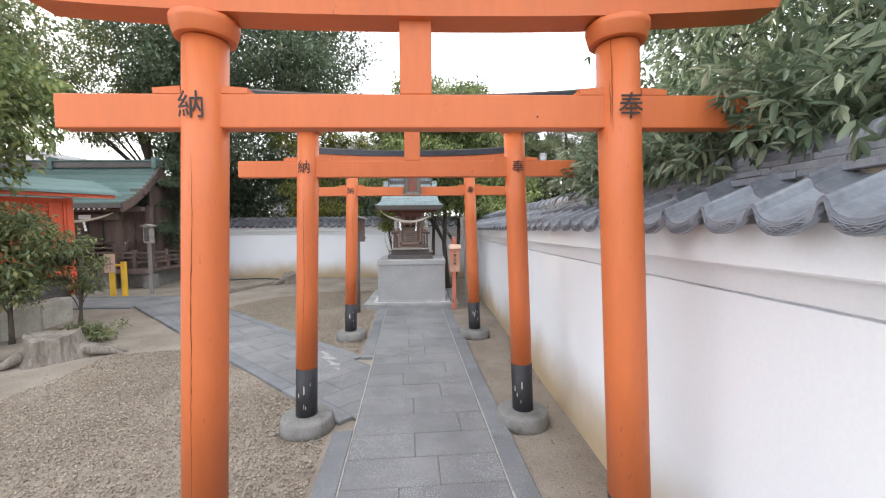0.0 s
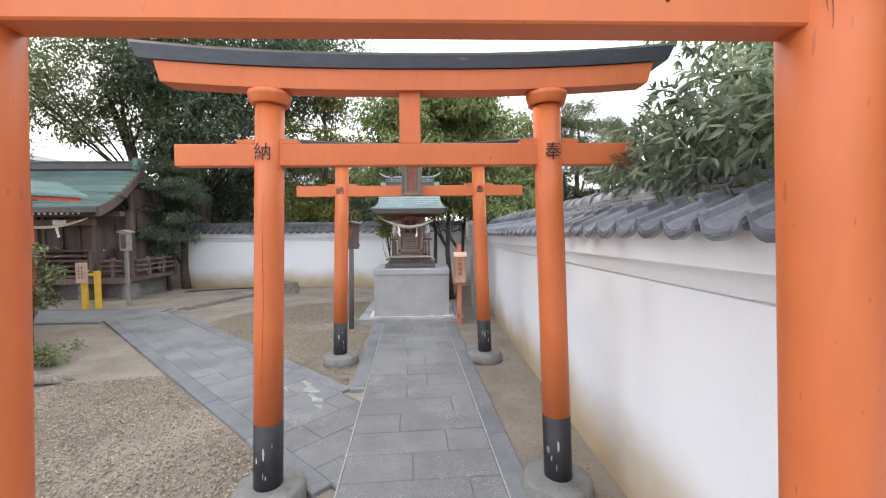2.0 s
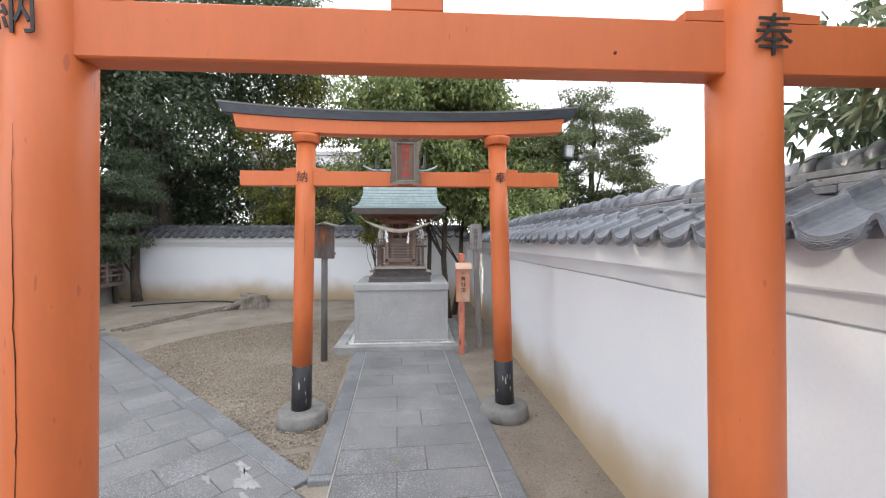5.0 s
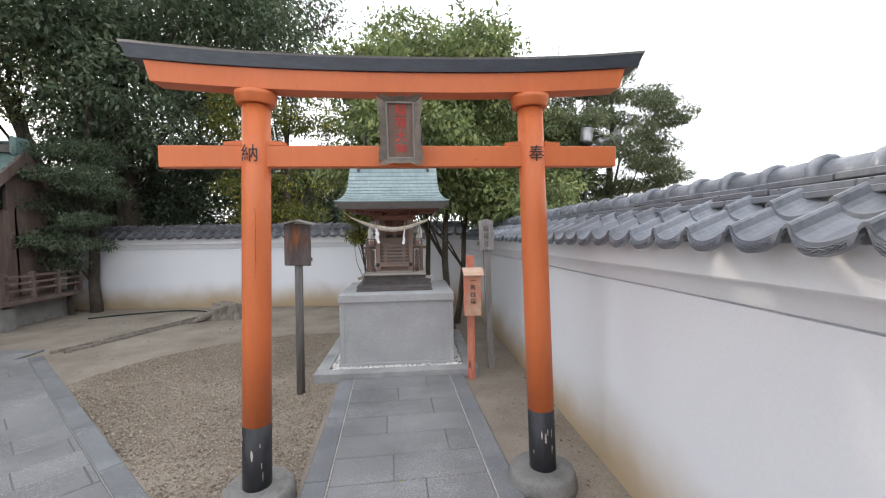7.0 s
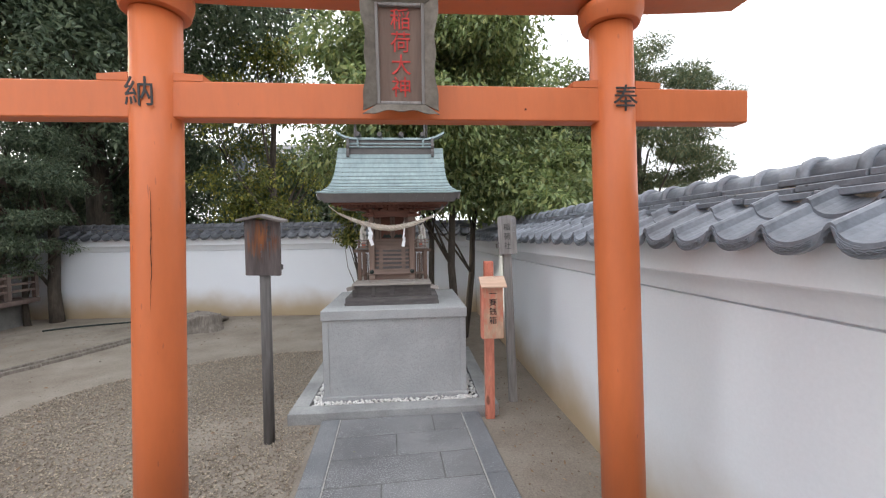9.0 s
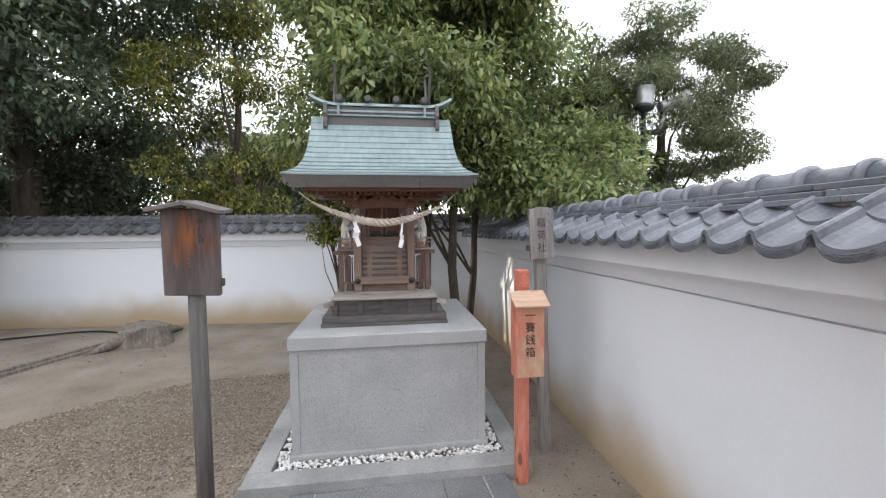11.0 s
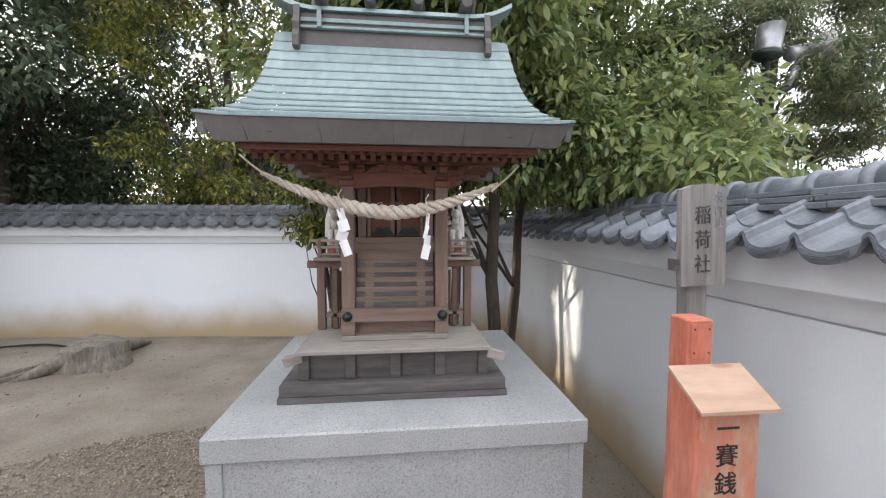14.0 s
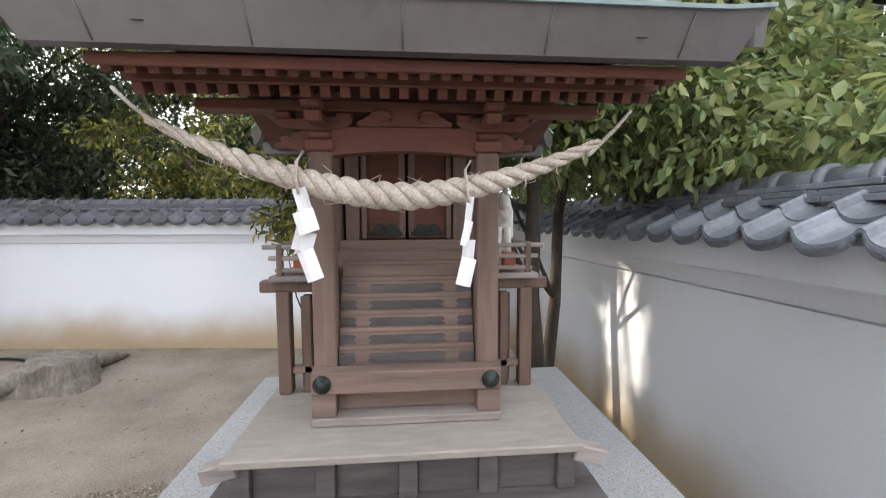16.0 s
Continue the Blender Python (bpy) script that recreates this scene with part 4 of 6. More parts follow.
# added plant; its yellow leaf colour paints in sunlight on the foliage here
tree("sunlit_sprig", (-0.36, 9.0, -0.05), 2.1, 0.022, (-0.60, 8.92, 1.75), (0.17, 0.14, 0.36), 14, 0.13, 1500, 0.062, "leaf_yellow", 43,
     "added slender sprig, yellow-green to stand for sunlit leaves beside the small shrine", droop=0.6, wide=0.4, shell=0.3, lean=(-0.3, 0))
tree("dark_evergreen", (-7.0, 13.6, -0.05), 8.5, 0.27, (-5.7, 13.0, 6.6), (3.5, 2.7, 3.4), 84, 0.95, 70000, 0.14, "leaf_dark", 23,
     "tall dark evergreen tree behind the wall", droop=0.2, wide=0.42, gap=lane,
     extra=[(x, 14.2 + 0.3 * math.sin(x * 3), z, 0.8, 0.6, 0.6) for x in (-8.6, -7.6, -6.6, -5.6, -4.6) for z in (2.6, 3.6, 4.6)])
tree("dark_evergreen", (-8.6, 14.6, -0.05), 9.0, 0.34, (-7.6, 15.0, 5.6), (1.5, 1.3, 4.0), 44, 0.8, 24000, 0.15, "leaf_dark", 24,
     "tall dark evergreen tree behind the wall", droop=0.2, wide=0.4, gap=lane)
tree("yellowing_tree", (-2.9, 13.2, -0.05), 5.6, 0.10, (-3.1, 13.1, 3.8), (1.7, 1.2, 2.1), 64, 0.36, 20000, 0.09, "leaf_yellow", 25,
     "slender tree with yellowing leaves behind the wall", droop=0.5, gap=lane)
tree("understorey_shrub", (-4.2, 14.6, -0.05), 2.6, 0.08, (-4.3, 15.0, 2.4), (3.8, 0.9, 1.5), 64, 0.75, 36000, 0.14, "leaf_dark", 29,
     "dense dark undergrowth behind the wall", gap=lane, category="shrub")
tree("leafy_evergreen", (-1.2, 16.5, -0.05), 5.0, 0.2, (-0.6, 16.6, 3.2), (1.6, 1.0, 1.5), 22, 0.7, 11000, 0.15, "leaf_mid", 26, "leafy evergreen behind the wall", gap=lane)
tree("conifer", (3.9, 9.9, -0.05), 4.0, 0.09, (3.8, 9.75, 3.0), (1.5, 0.75, 1.45), 120, 0.25, 80000, 0.065, "leaf_conifer", 27,
     "dark layered conifer beyond the tiled wall", droop=0.25, wide=0.25, flat=0.7)
tree("leafy_evergreen", (3.0, 11.6, -0.05), 3.2, 0.09, (2.7, 11.4, 2.5), (1.3, 0.9, 1.15), 34, 0.5, 18000, 0.11, "leaf_broad", 42, "leafy evergreen close behind the tiled wall", wide=0.5, gap=lane)
tree("leafy_evergreen", (3.6, 17.0, -0.05), 6.0, 0.16, (3.4, 17.0, 4.2), (1.6, 1.2, 2.4), 40, 0.6, 16000, 0.15, "leaf_mid", 31, "leafy evergreen beyond the tiled wall")
tree("small_evergreen", (-6.75, 11.5, -0.05), 3.2, 0.045, (-6.55, 11.4, 2.3), (0.9, 0.55, 1.45), 52, 0.36, 34000, 0.07, "leaf_dark", 28,
     "small dark layered evergreen in front of the wall", flat=0.45, droop=0.2, wide=0.3, stems=[((-6.45, 11.75, -0.05), 5.0, 0.095, (-0.2, 0.3))])
# dense crown added outside the view to keep the low sun off the wall
tree("camphor_and_sun_screen", (-8.8, 5.0, -0.05), 7.5, 0.3, (-8.4, 5.0, 5.1), (2.7, 3.0, 2.0), 60, 0.95, 44000, 0.12, "leaf_mid", 32,
     "large leafy evergreen added above the red building to block the sun", droop=0.4)
# second unseen blocker, screens the wall and paving farther along from the sun
tree("camphor_and_sun_screen", (-14.3, 10.4, -0.05), 9.0, 0.34, (-14.2, 10.4, 6.6), (2.4, 3.2, 3.0), 60, 1.1, 40000, 0.15, "leaf_mid", 33,
     "large leafy evergreen added out of view beyond the neighbouring shrine to block the sun", droop=0.4)
tree("broadleaf_tree", (-5.7, 4.6, 0.3), 3.6, 0.08, (-5.45, 4.55, 3.1), (0.95, 1.15, 0.95), 26, 0.5, 13000, 0.12, "leaf_broad", 34,
     "broadleaf evergreen beside the red building", droop=0.6, wide=0.45)
tree("garden_shrub", (-5.3, 5.2, 0.0), 1.2, 0.03, (-5.3, 5.3, 1.2), (0.7, 0.6, 0.6), 20, 0.3, 9000, 0.085, "leaf_mid", 35, "leafy evergreen shrub in front of the red building", category="shrub", wide=0.4)
tree("garden_shrub", (-4.85, 5.75, -0.05), 1.1, 0.022, (-4.8, 5.75, 0.95), (0.3, 0.3, 0.45), 12, 0.16, 1300, 0.075, "leaf_mid", 36, "thin two-stemmed shrub by the stone edging", category="shrub", wide=0.3,
     stems=[((-4.95, 5.8, -0.05), 0.9, 0.02, (0.15, 0))])
tree("ground_shrub", (-4.3, 5.3, -0.05), 0.22, 0.01, (-4.3, 5.3, 0.13), (0.4, 0.3, 0.08), 10, 0.12, 700, 0.07, "leaf_mid", 37, "low leafy undergrowth on bare sand", category="shrub", wide=0.3)
tree("understorey_shrub", (-8.4, 15.6, -0.05), 2.4, 0.08, (-8.6, 15.8, 2.0), (2.8, 0.9, 1.2), 44, 0.7, 22000, 0.15, "leaf_dark", 39,
     "dense dark undergrowth behind the wall", category="shrub")
tree("camphor_and_sun_screen", (-7.5, 13.2, -0.05), 5.6, 0.2, (-9.0, 11.4, 5.7), (2.5, 2.0, 1.6), 84, 0.42, 24000, 0.095, "leaf_mid", 38,
     "large leafy evergreen above the neighbouring hall", droop=0.4, lean=(-1.0, -1.3), gap=lane,
     extra=[(x, 11.6 + 0.3 * math.sin(x * 5), 4.3 + 0.25 * math.sin(x * 3), 0.5, 0.5, 0.32) for x in (-11.6, -10.9, -10.2, -9.5, -8.8, -8.2)])

# far blocker, added to shut the low sun out of the yard's north end
tree("camphor_and_sun_screen", (-21.5, 18.4, -0.05), 13.0, 0.4, (-21.5, 18.4, 9.4), (3.0, 3.6, 4.0), 70, 1.5, 42000, 0.22, "leaf_mid", 40,
     "large leafy evergreen added far beyond the neighbouring hall to block the sun", droop=0.4, gap=lane)


def bare(name, base, way, length, r, depth, seed, label, spread=0.55, material="bark", fork=3):
    """A leafless bough system that forks into fine twigs."""
    rnd = random.Random(seed)
    t = thing(name, (0, 0, 0), label, "bare tree")

    def grow(p, d, ln, rr, level, bm_):
        pts = [p]
        for k in range(4):
            d = (d + Vector((rnd.uniform(-1, 1), rnd.uniform(-1, 1), rnd.uniform(-0.7, 0.9))) * 0.13).normalized()
            pts.append(pts[-1] + d * ln / 4)
        tube(bm_, pts, [rr * (1 - 0.11 * k) for k in range(5)], 6 if level < 2 else 4, False)
        if level < depth:
            for k in range(fork):
                e = (d + Vector((rnd.uniform(-1, 1), rnd.uniform(-1, 1), rnd.uniform(-0.5, 1))) * spread).normalized()
                grow(pts[rnd.choice((2, 3, 4))], e, ln * rnd.uniform(0.55, 0.8), rr * 0.55, level + 1, bm_)

    bm_ = bmesh.new()
    grow(Vector(base), Vector(way).normalized(), length, r, 0, bm_)
    tagged(part("branch", bm_, material, t), kind="stuff")
    return t


bare("bare_tree", (4.9, 18.5, -0.05), (0.05, 0, 1), 3.6, 0.11, 5, 41, "leafless pale tree beyond the tiled wall", 0.5, "post_grey")
bare("bare_bough", (-4.6, 13.4, 7.6), (0.75, -0.2, 0.05), 1.7, 0.035, 4, 44, "leafless drooping boughs of the tall evergreen", 0.8)
bare("bare_bough", (-3.4, 12.9, 6.9), (0.8, -0.1, -0.45), 1.3, 0.03, 4, 47, "leafless drooping boughs of the tall evergreen", 0.7)


# ---- fallen leaves ----
def litter(name, inside, bounds, count, seed, label, size=0.035, material="litter", z=-0.014):
    rng = np.random.default_rng(seed)
    x, y = rng.uniform(bounds[0], bounds[1], count), rng.uniform(bounds[2], bounds[3], count)
    k = inside(x, y, rng)
    x, y = x[k], y[k]
    n = len(x)
    a, ln = rng.uniform(0, 6.283, n), size * rng.uniform(0.5, 1.3, n)
    d = np.stack([np.cos(a), np.sin(a), rng.normal(0, 0.15, n)], 1)
    e = np.stack([-np.sin(a), np.cos(a), rng.normal(0, 0.25, n)], 1)
    c = np.stack([x, y, np.full(n, z)], 1)
    ln = ln[:, None]
    v = np.stack([c - d * ln * 0.5, c + e * ln * 0.2 + (0, 0, 0.004), c + d * ln * 0.5, c - e * ln * 0.2 + (0, 0, 0.003)], 1).reshape(-1, 3)
    i = 4 * np.arange(n)[:, None]
    f = np.concatenate([i + [0, 1, 2], i + [0, 2, 3]], 1).reshape(-1, 3)
    return tagged(new(name, big_mesh(name, v, f, material)), label, "leaf litter", "", "stuff")


litter("leaf_litter", lambda x, y, g: (x > path_x(y) + 0.7) & off_paths(x, y) & (g.random(len(x)) < np.clip((x - 0.55) / 0.7, 0.08, 1)), (0.6, 1.42, -1, 11), 1100, 51, "brown dry leaves and twigs along the wall's foot", 0.032)
litter("leaf_litter", lambda x, y, g: off_paths(x, y) & (g.random(len(x)) < np.where(y > 9.6, 1, 0.35)), (-7, 1.2, 6.5, 11.4), 1300, 52, "brown dry leaves strewn over the sandy yard", 0.04)
litter("leaf_litter", lambda x, y, g: off_paths(x, y), (-5.2, -2.5, 3.2, 7.5), 320, 53, "brown dry leaves strewn over bare sand", 0.04)
litter("fallen_leaves", lambda x, y, g: ~off_paths(x, y, -0.05) & (y < 7.0), (-1.5, 0.9, 0.5, 6.8), 26, 54, "a few yellow fallen leaves on the paving", 0.035, "leaf_yellow", 0.008)

# ---- the small shrine on the altar ----
def shrine():
    s = thing("wooden_shrine", (-0.012, 7.53, 0.855), "small weathered cedar shrine with a verdigris copper roof", "shrine")

    def put(name, material, *boxes, bevel=0.002, parent=None, label="", m=None):
        bm_ = bmesh.new()
        for b in boxes:
            box(bm_, *b, bevel, m)
        return part(name, bm_, material, parent or s, label)

    # plinth frame: ground sill, short posts, dark panels, deck
    put("ground_sill", "wood_dark", (-0.448, 0.448, 0.0, 0.85, 0.0, 0.026))
    put("sill_beam", "wood_dark", (-0.440, 0.440, 0.002, 0.848, 0.028, 0.074), label="blackened sill beam with worn grey edge")
    for x in (-0.358, -0.179, 0.0, 0.179, 0.358):
        put("short_post", "wood_dark", (x - 0.021, x + 0.021, 0.045, 0.085, 0.075, 0.186))
    for x in (-0.2685, -0.0895, 0.0895, 0.2685):
        put("dark_panel", "wood_dark", (x - 0.068, x + 0.068, 0.062, 0.08, 0.075, 0.186), (x - 0.068, x + 0.068, 0.052, 0.06, 0.160, 0.186), bevel=0.001)
    for sd in (-1, 1):
        put("side_panel", "wood_dark", (min(sd * 0.335, sd * 0.357), max(sd * 0.335, sd * 0.357), 0.086, 0.80, 0.075, 0.186))
        put("beam_end", "wood_grey", (-0.03, 0.045, -0.018, 0.018, -0.018, 0.018), m=Matrix.Translation((sd * 0.402, 0.05, 0.158)) @ pose(0, 0, 0, 0, 14 * sd, 0), bevel=0.003)
    deck = put("deck_board", "deck", (-0.376, 0.376, -0.002, 0.84, 0.188, 0.206), bevel=0.003, label="silvered deck board with rubbed edge")
    # stair base, beam with iron bosses
    put("stair_sill", "wood_grey", (-0.222, 0.222, 0.115, 0.19, 0.207, 0.226))
    put("stair_riser", "wood_h", (-0.17, 0.17, 0.165, 0.18, 0.226, 0.285))
    beam = put("stair_beam", "wood_h", (-0.222, 0.222, 0.118, 0.165, 0.283, 0.334))
    for sd in (-1, 1):
        put("stair_block", "wood_h", (sd * 0.194 - 0.028, sd * 0.194 + 0.028, 0.122, 0.18, 0.227, 0.282))
        bm_ = bmesh.new()
        lathe(bm_, [(0.021, 0), (0.021, 0.004), (0.0165, 0.006), (0.0145, 0.013), (0.008, 0.019), (0.002, 0.021)], 18)
        bmesh.ops.transform(bm_, matrix=Matrix.Translation((sd * 0.196, 0.118, 0.308)) @ pose(0, 0, 0, 90), verts=bm_.verts)
        part("boss", bm_, "iron", beam, "dark iron boss")
        put("front_pillar", "wood", (sd * 0.198 - 0.027, sd * 0.198 + 0.027, 0.168, 0.222, 0.207, 0.846), bevel=0.004)
    # stairs: treads with pale ornamented risers
    for i in range(6):
        y, z = 0.178 + i * 0.016, 0.336 + i * 0.0405
        st = put("stair_tread", "wood_h", (-0.168, 0.168, y + 0.008, y + 0.12, z + 0.0275, z + 0.0385), bevel=0.0015)
        put("riser", "wood_h", (-0.168, 0.168, y + 0.0105, y + 0.022, z - 0.013, z + 0.027), bevel=0.0005, parent=st)
        if i < 5:
            bm_ = bmesh.new()
            pts = [(-0.088, 0), (-0.098, 0.006), (-0.094, 0.010), (-0.084, 0.0125), (-0.075, 0.0115), (0.075, 0.0115), (0.084, 0.0125), (0.094, 0.010), (0.098, 0.006), (0.088, 0)]
            pts = pts + [(x, -h) for x, h in pts[-2:0:-1]]
            loft(bm_, [[(x, y + 0.0105 - d, z + 0.007 + h) for x, h in pts] for d in (0.0, 0.003)])
            part("riser_panel", bm_, "wood_dark", st)
            for sd in (-1, 1):
                bm_ = bmesh.new()
                pt2 = [(0.168, -0.012), (0.168, 0.014), (0.135, 0.014), (0.128, 0.008), (0.134, 0.001), (0.128, -0.006), (0.135, -0.012)]
                loft(bm_, [[(sd * x, y + 0.0105 - d, z + 0.007 + h) for x, h in pt2] for d in (0.0, 0.003)])
                part("riser_panel", bm_, "wood_dark", st)
    # cella: door frame, doors, corner posts
    put("cella_floor", "wood_h", (-0.19, 0.19, 0.285, 0.80, 0.558, 0.60))
    put("threshold", "wood_h", (-0.19, 0.19, 0.375, 0.40, 0.578, 0.625))
    put("cella_back", "wood", (-0.21, 0.21, 0.76, 0.79, 0.207, 0.98))
    for sd in (-1, 1):
        put("cella_side", "wood", (min(sd * 0.19, sd * 0.215), max(sd * 0.19, sd * 0.215), 0.43, 0.79, 0.207, 0.98))
        put("door_post", "wood", (sd * 0.16 - 0.02, sd * 0.16 + 0.02, 0.41, 0.45, 0.60, 0.93))
        put("door_jamb", "wood_h", (sd * 0.128 - 0.008, sd * 0.128 + 0.008, 0.425, 0.45, 0.625, 0.90))
        put("cella_post", "wood", (sd * 0.215 - 0.025, sd * 0.215 + 0.025, 0.42, 0.47, 0.207, 0.99), bevel=0.006)
        dr = put("door_leaf", "wood_red", (min(sd * 0.004, sd * 0.119), max(sd * 0.004, sd * 0.119), 0.44, 0.452, 0.626, 0.895), label="carved cedar door leaf")
        put("door_stile", "wood", (sd * 0.0145 - 0.010, sd * 0.0145 + 0.010, 0.434, 0.44, 0.63, 0.89), parent=dr)
        bm_ = bmesh.new()
        arc = [(0.062 + 0.05 * math.cos(a), 0.63 + 0.042 * abs(math.sin(a)) ** 0.8 + 0.006 * math.cos(6 * a)) for a in [math.pi * k / 14 for k in range(15)]]
        loft(bm_, [[(sd * x, 0.433 + d, z) for x, z in arc] for d in (0, 0.006)])
        part("cloud_cutout", bm_, "iron", dr, "dark green cloud-shaped inlay")
        # side wing: gallery with rails
        put("wing_post", "wood", (sd * 0.335 - 0.018, sd * 0.335 + 0.018, 0.30, 0.335, 0.207, 0.50), bevel=0.003)
        put("wing_post", "wood", (sd * 0.335 - 0.018, sd * 0.335 + 0.018, 0.70, 0.735, 0.207, 0.50), bevel=0.003)
        put("wing_post", "wood", (sd * 0.275 - 0.012, sd * 0.275 + 0.012, 0.31, 0.335, 0.207, 0.48), bevel=0.003)
        put("wing_rail", "wood_h", (min(sd * 0.225, sd * 0.318), max(sd * 0.225, sd * 0.318), 0.31, 0.33, 0.262, 0.282))
        for k in range(4):
            put("lattice_bar", "wood", (sd * (0.235 + 0.02 * k) - 0.005, sd * (0.235 + 0.02 * k) + 0.005, 0.345, 0.358, 0.207, 0.47), bevel=0.001)
        put("wing_beam", "wood", (min(sd * 0.215, sd * 0.395), max(sd * 0.215, sd * 0.395), 0.30, 0.34, 0.49, 0.522), bevel=0.004)
        put("gallery_deck", "wood_grey", (min(sd * 0.215, sd * 0.36), max(sd * 0.215, sd * 0.36), 0.27, 0.78, 0.523, 0.538))
        for z in (0.545, 0.578, 0.608):
            put("gallery_rail", "wood_grey", (min(sd * 0.225, sd * (0.348 + (z - 0.545) * 0.5)), max(sd * 0.225, sd * (0.348 + (z - 0.545) * 0.5)), 0.285, 0.299, z, z + 0.012), bevel=0.003)
        for x in (0.245, 0.335):
            put("gallery_post", "wood", (sd * x - 0.008, sd * x + 0.008, 0.284, 0.300, 0.538, 0.62))
        put("side_rail", "wood_grey", (sd * 0.342 - 0.007, sd * 0.342 + 0.007, 0.30, 0.77, 0.608, 0.622))
        put("ornament_box", "salmon", (min(sd * 0.275, sd * 0.308), max(sd * 0.275, sd * 0.308), 0.315, 0.35, 0.539, 0.592), label="small red ornament with gold trim")
    # head beam between the pillars, curved strut, stepped brackets
    bm_ = bmesh.new()
    rows = []
    for i in range(13):
        x = -0.171 + 0.342 * i / 12
        lo = 0.836 + 0.012 * (1 - (x / 0.171) ** 2)
        rows.append([(x, 0.175, lo), (x, 0.222, lo), (x, 0.222, 0.902), (x, 0.175, 0.902)])
    loft(bm_, rows)
    part("rainbow_beam", bm_, "wood_red", s)
    bm_ = bmesh.new()
    rows = []
    for i in range(17):
        u = -1 + 2 * i / 16
        top = 0.908 + 0.046 * (1 - abs(u) ** 2.5) + 0.005 * math.cos(u * 12)
        rows.append([(u * 0.11, 0.165, 0.903), (u * 0.11, 0.21, 0.903), (u * 0.11, 0.21, top), (u * 0.11, 0.165, top)])
    loft(bm_, rows)
    strut = part("frog_leg_strut", bm_, "wood_red", s)
    for sd in (-1, 1):
        bm_ = bmesh.new()
        tube(bm_, [(sd * (0.055 + 0.024 * math.cos(a)), 0.163, 0.922 + 0.014 * math.sin(a)) for a in [k * 0.7 for k in range(8)]], [0.005, 0.006, 0.006, 0.006, 0.005, 0.005, 0.004, 0.002], 6)
        part("carved_scroll", bm_, "wood_red", strut)
    for sd in (-1, 1):
        put("pillar_cap", "wood_red", (sd * 0.198 - 0.034, sd * 0.198 + 0.034, 0.16, 0.23, 0.846, 0.872), bevel=0.004)
        put("bearing_block", "wood_red", (sd * 0.198 - 0.028, sd * 0.198 + 0.028, 0.165, 0.225, 0.873, 0.893), bevel=0.006)
        bm_ = bmesh.new()
        arm = [(-0.075, 0.918), (0.10, 0.918), (0.10, 0.908), (0.082, 0.897), (0.03, 0.894), (-0.03, 0.894), (-0.06, 0.900), (-0.075, 0.910)]
        loft(bm_, [[(sd * (0.198 + x), y, z) for x, z in arm] for y in (0.172, 0.218)])
        part("bracket_arm", bm_, "wood_red", s)
        for x in (-0.058, 0.012, 0.082):
            put("bracket", "wood_red", (sd * (0.198 + x) - 0.019, sd * (0.198 + x) + 0.019, 0.168, 0.222, 0.919, 0.936), bevel=0.005)
        put("bracket", "wood_red", (sd * 0.198 - 0.019, sd * 0.198 + 0.019, 0.105, 0.166, 0.90, 0.925), bevel=0.005)
        put("bracket", "wood_red", (sd * 0.198 - 0.022, sd * 0.198 + 0.022, 0.085, 0.125, 0.926, 0.944), bevel=0.005)
        bm_ = bmesh.new()
        nose = [(0.226, 0.846), (0.262, 0.850), (0.285, 0.863), (0.29, 0.876), (0.278, 0.882), (0.268, 0.874), (0.258, 0.884), (0.240, 0.892), (0.226, 0.893)]
        loft(bm_, [[(sd * x, y, z) for x, z in nose] for y in (0.178, 0.214)])
        part("carved_nosing", bm_, "wood_red", s)
    # eaves: two tiers of rafters that follow the roof's pitch
    pitch = 0.40
    put("purlin", "wood_red", (-0.47, 0.47, 0.17, 0.22, 0.937, 0.962), bevel=0.003)
    put("purlin", "wood_red", (-0.47, 0.47, 0.70, 0.75, 0.937, 0.962), bevel=0.003)
    tip = Matrix.Translation((0, 0, 0)) @ pose(0, -0.036, 0.972, math.degrees(math.atan(pitch)), 0, 0)
    board = put("eaves_board", "wood_red", (-0.54, 0.54, 0.0, 0.50, -0.006, 0.004), m=tip, bevel=0.001)
    put("eaves_strip", "wood_red", (-0.54, 0.54, -0.045, -0.033, 0.954, 0.975), parent=board)
    bm_ = bmesh.new()
    box(bm_, -0.0095, 0.0095, 0.0, 0.13, -0.027, -0.0065, 0.0015)
    upper = to_mesh(bm_, "rafter", "wood_red")
    bm_ = bmesh.new()
    box(bm_, -0.0105, 0.0105, 0.0, 0.34, -0.024, 0.0, 0.0015)
    lower = to_mesh(bm_, "rafter", "wood_red")
    for i in range(27):
        x = -0.52 + 1.04 * i / 26
        for mesh_, y, z in ((upper, -0.031, 0.972), (lower, 0.055, 0.958)):
            ob = new("rafter", mesh_)
            ob.parent = board
            ob.matrix_basis = pose(x, y, z, math.degrees(math.atan(pitch)), 0, 0)
    put("rafter_plate", "wood_red", (-0.54, 0.54, 0.043, 0.054, 0.955, 0.978), parent=board)
    put("back_eaves_board", "wood_red", (-0.54, 0.54, 0.40, 0.96, -0.006, 0.004), m=pose(0, 0.0, 1.33, -math.degrees(math.atan(pitch)), 0, 0), bevel=0.001)

    # copper roof
    def roof_z(u):
        return 1.055 + 0.52 * (0.30 * u + 0.70 * u ** 1.75)

    def half_w(u):
        return 0.66 - 0.115 * (1 - (1 - u) ** 4.5)

    def roof_y(u):
        return -0.095 + 0.545 * u

    C = 12
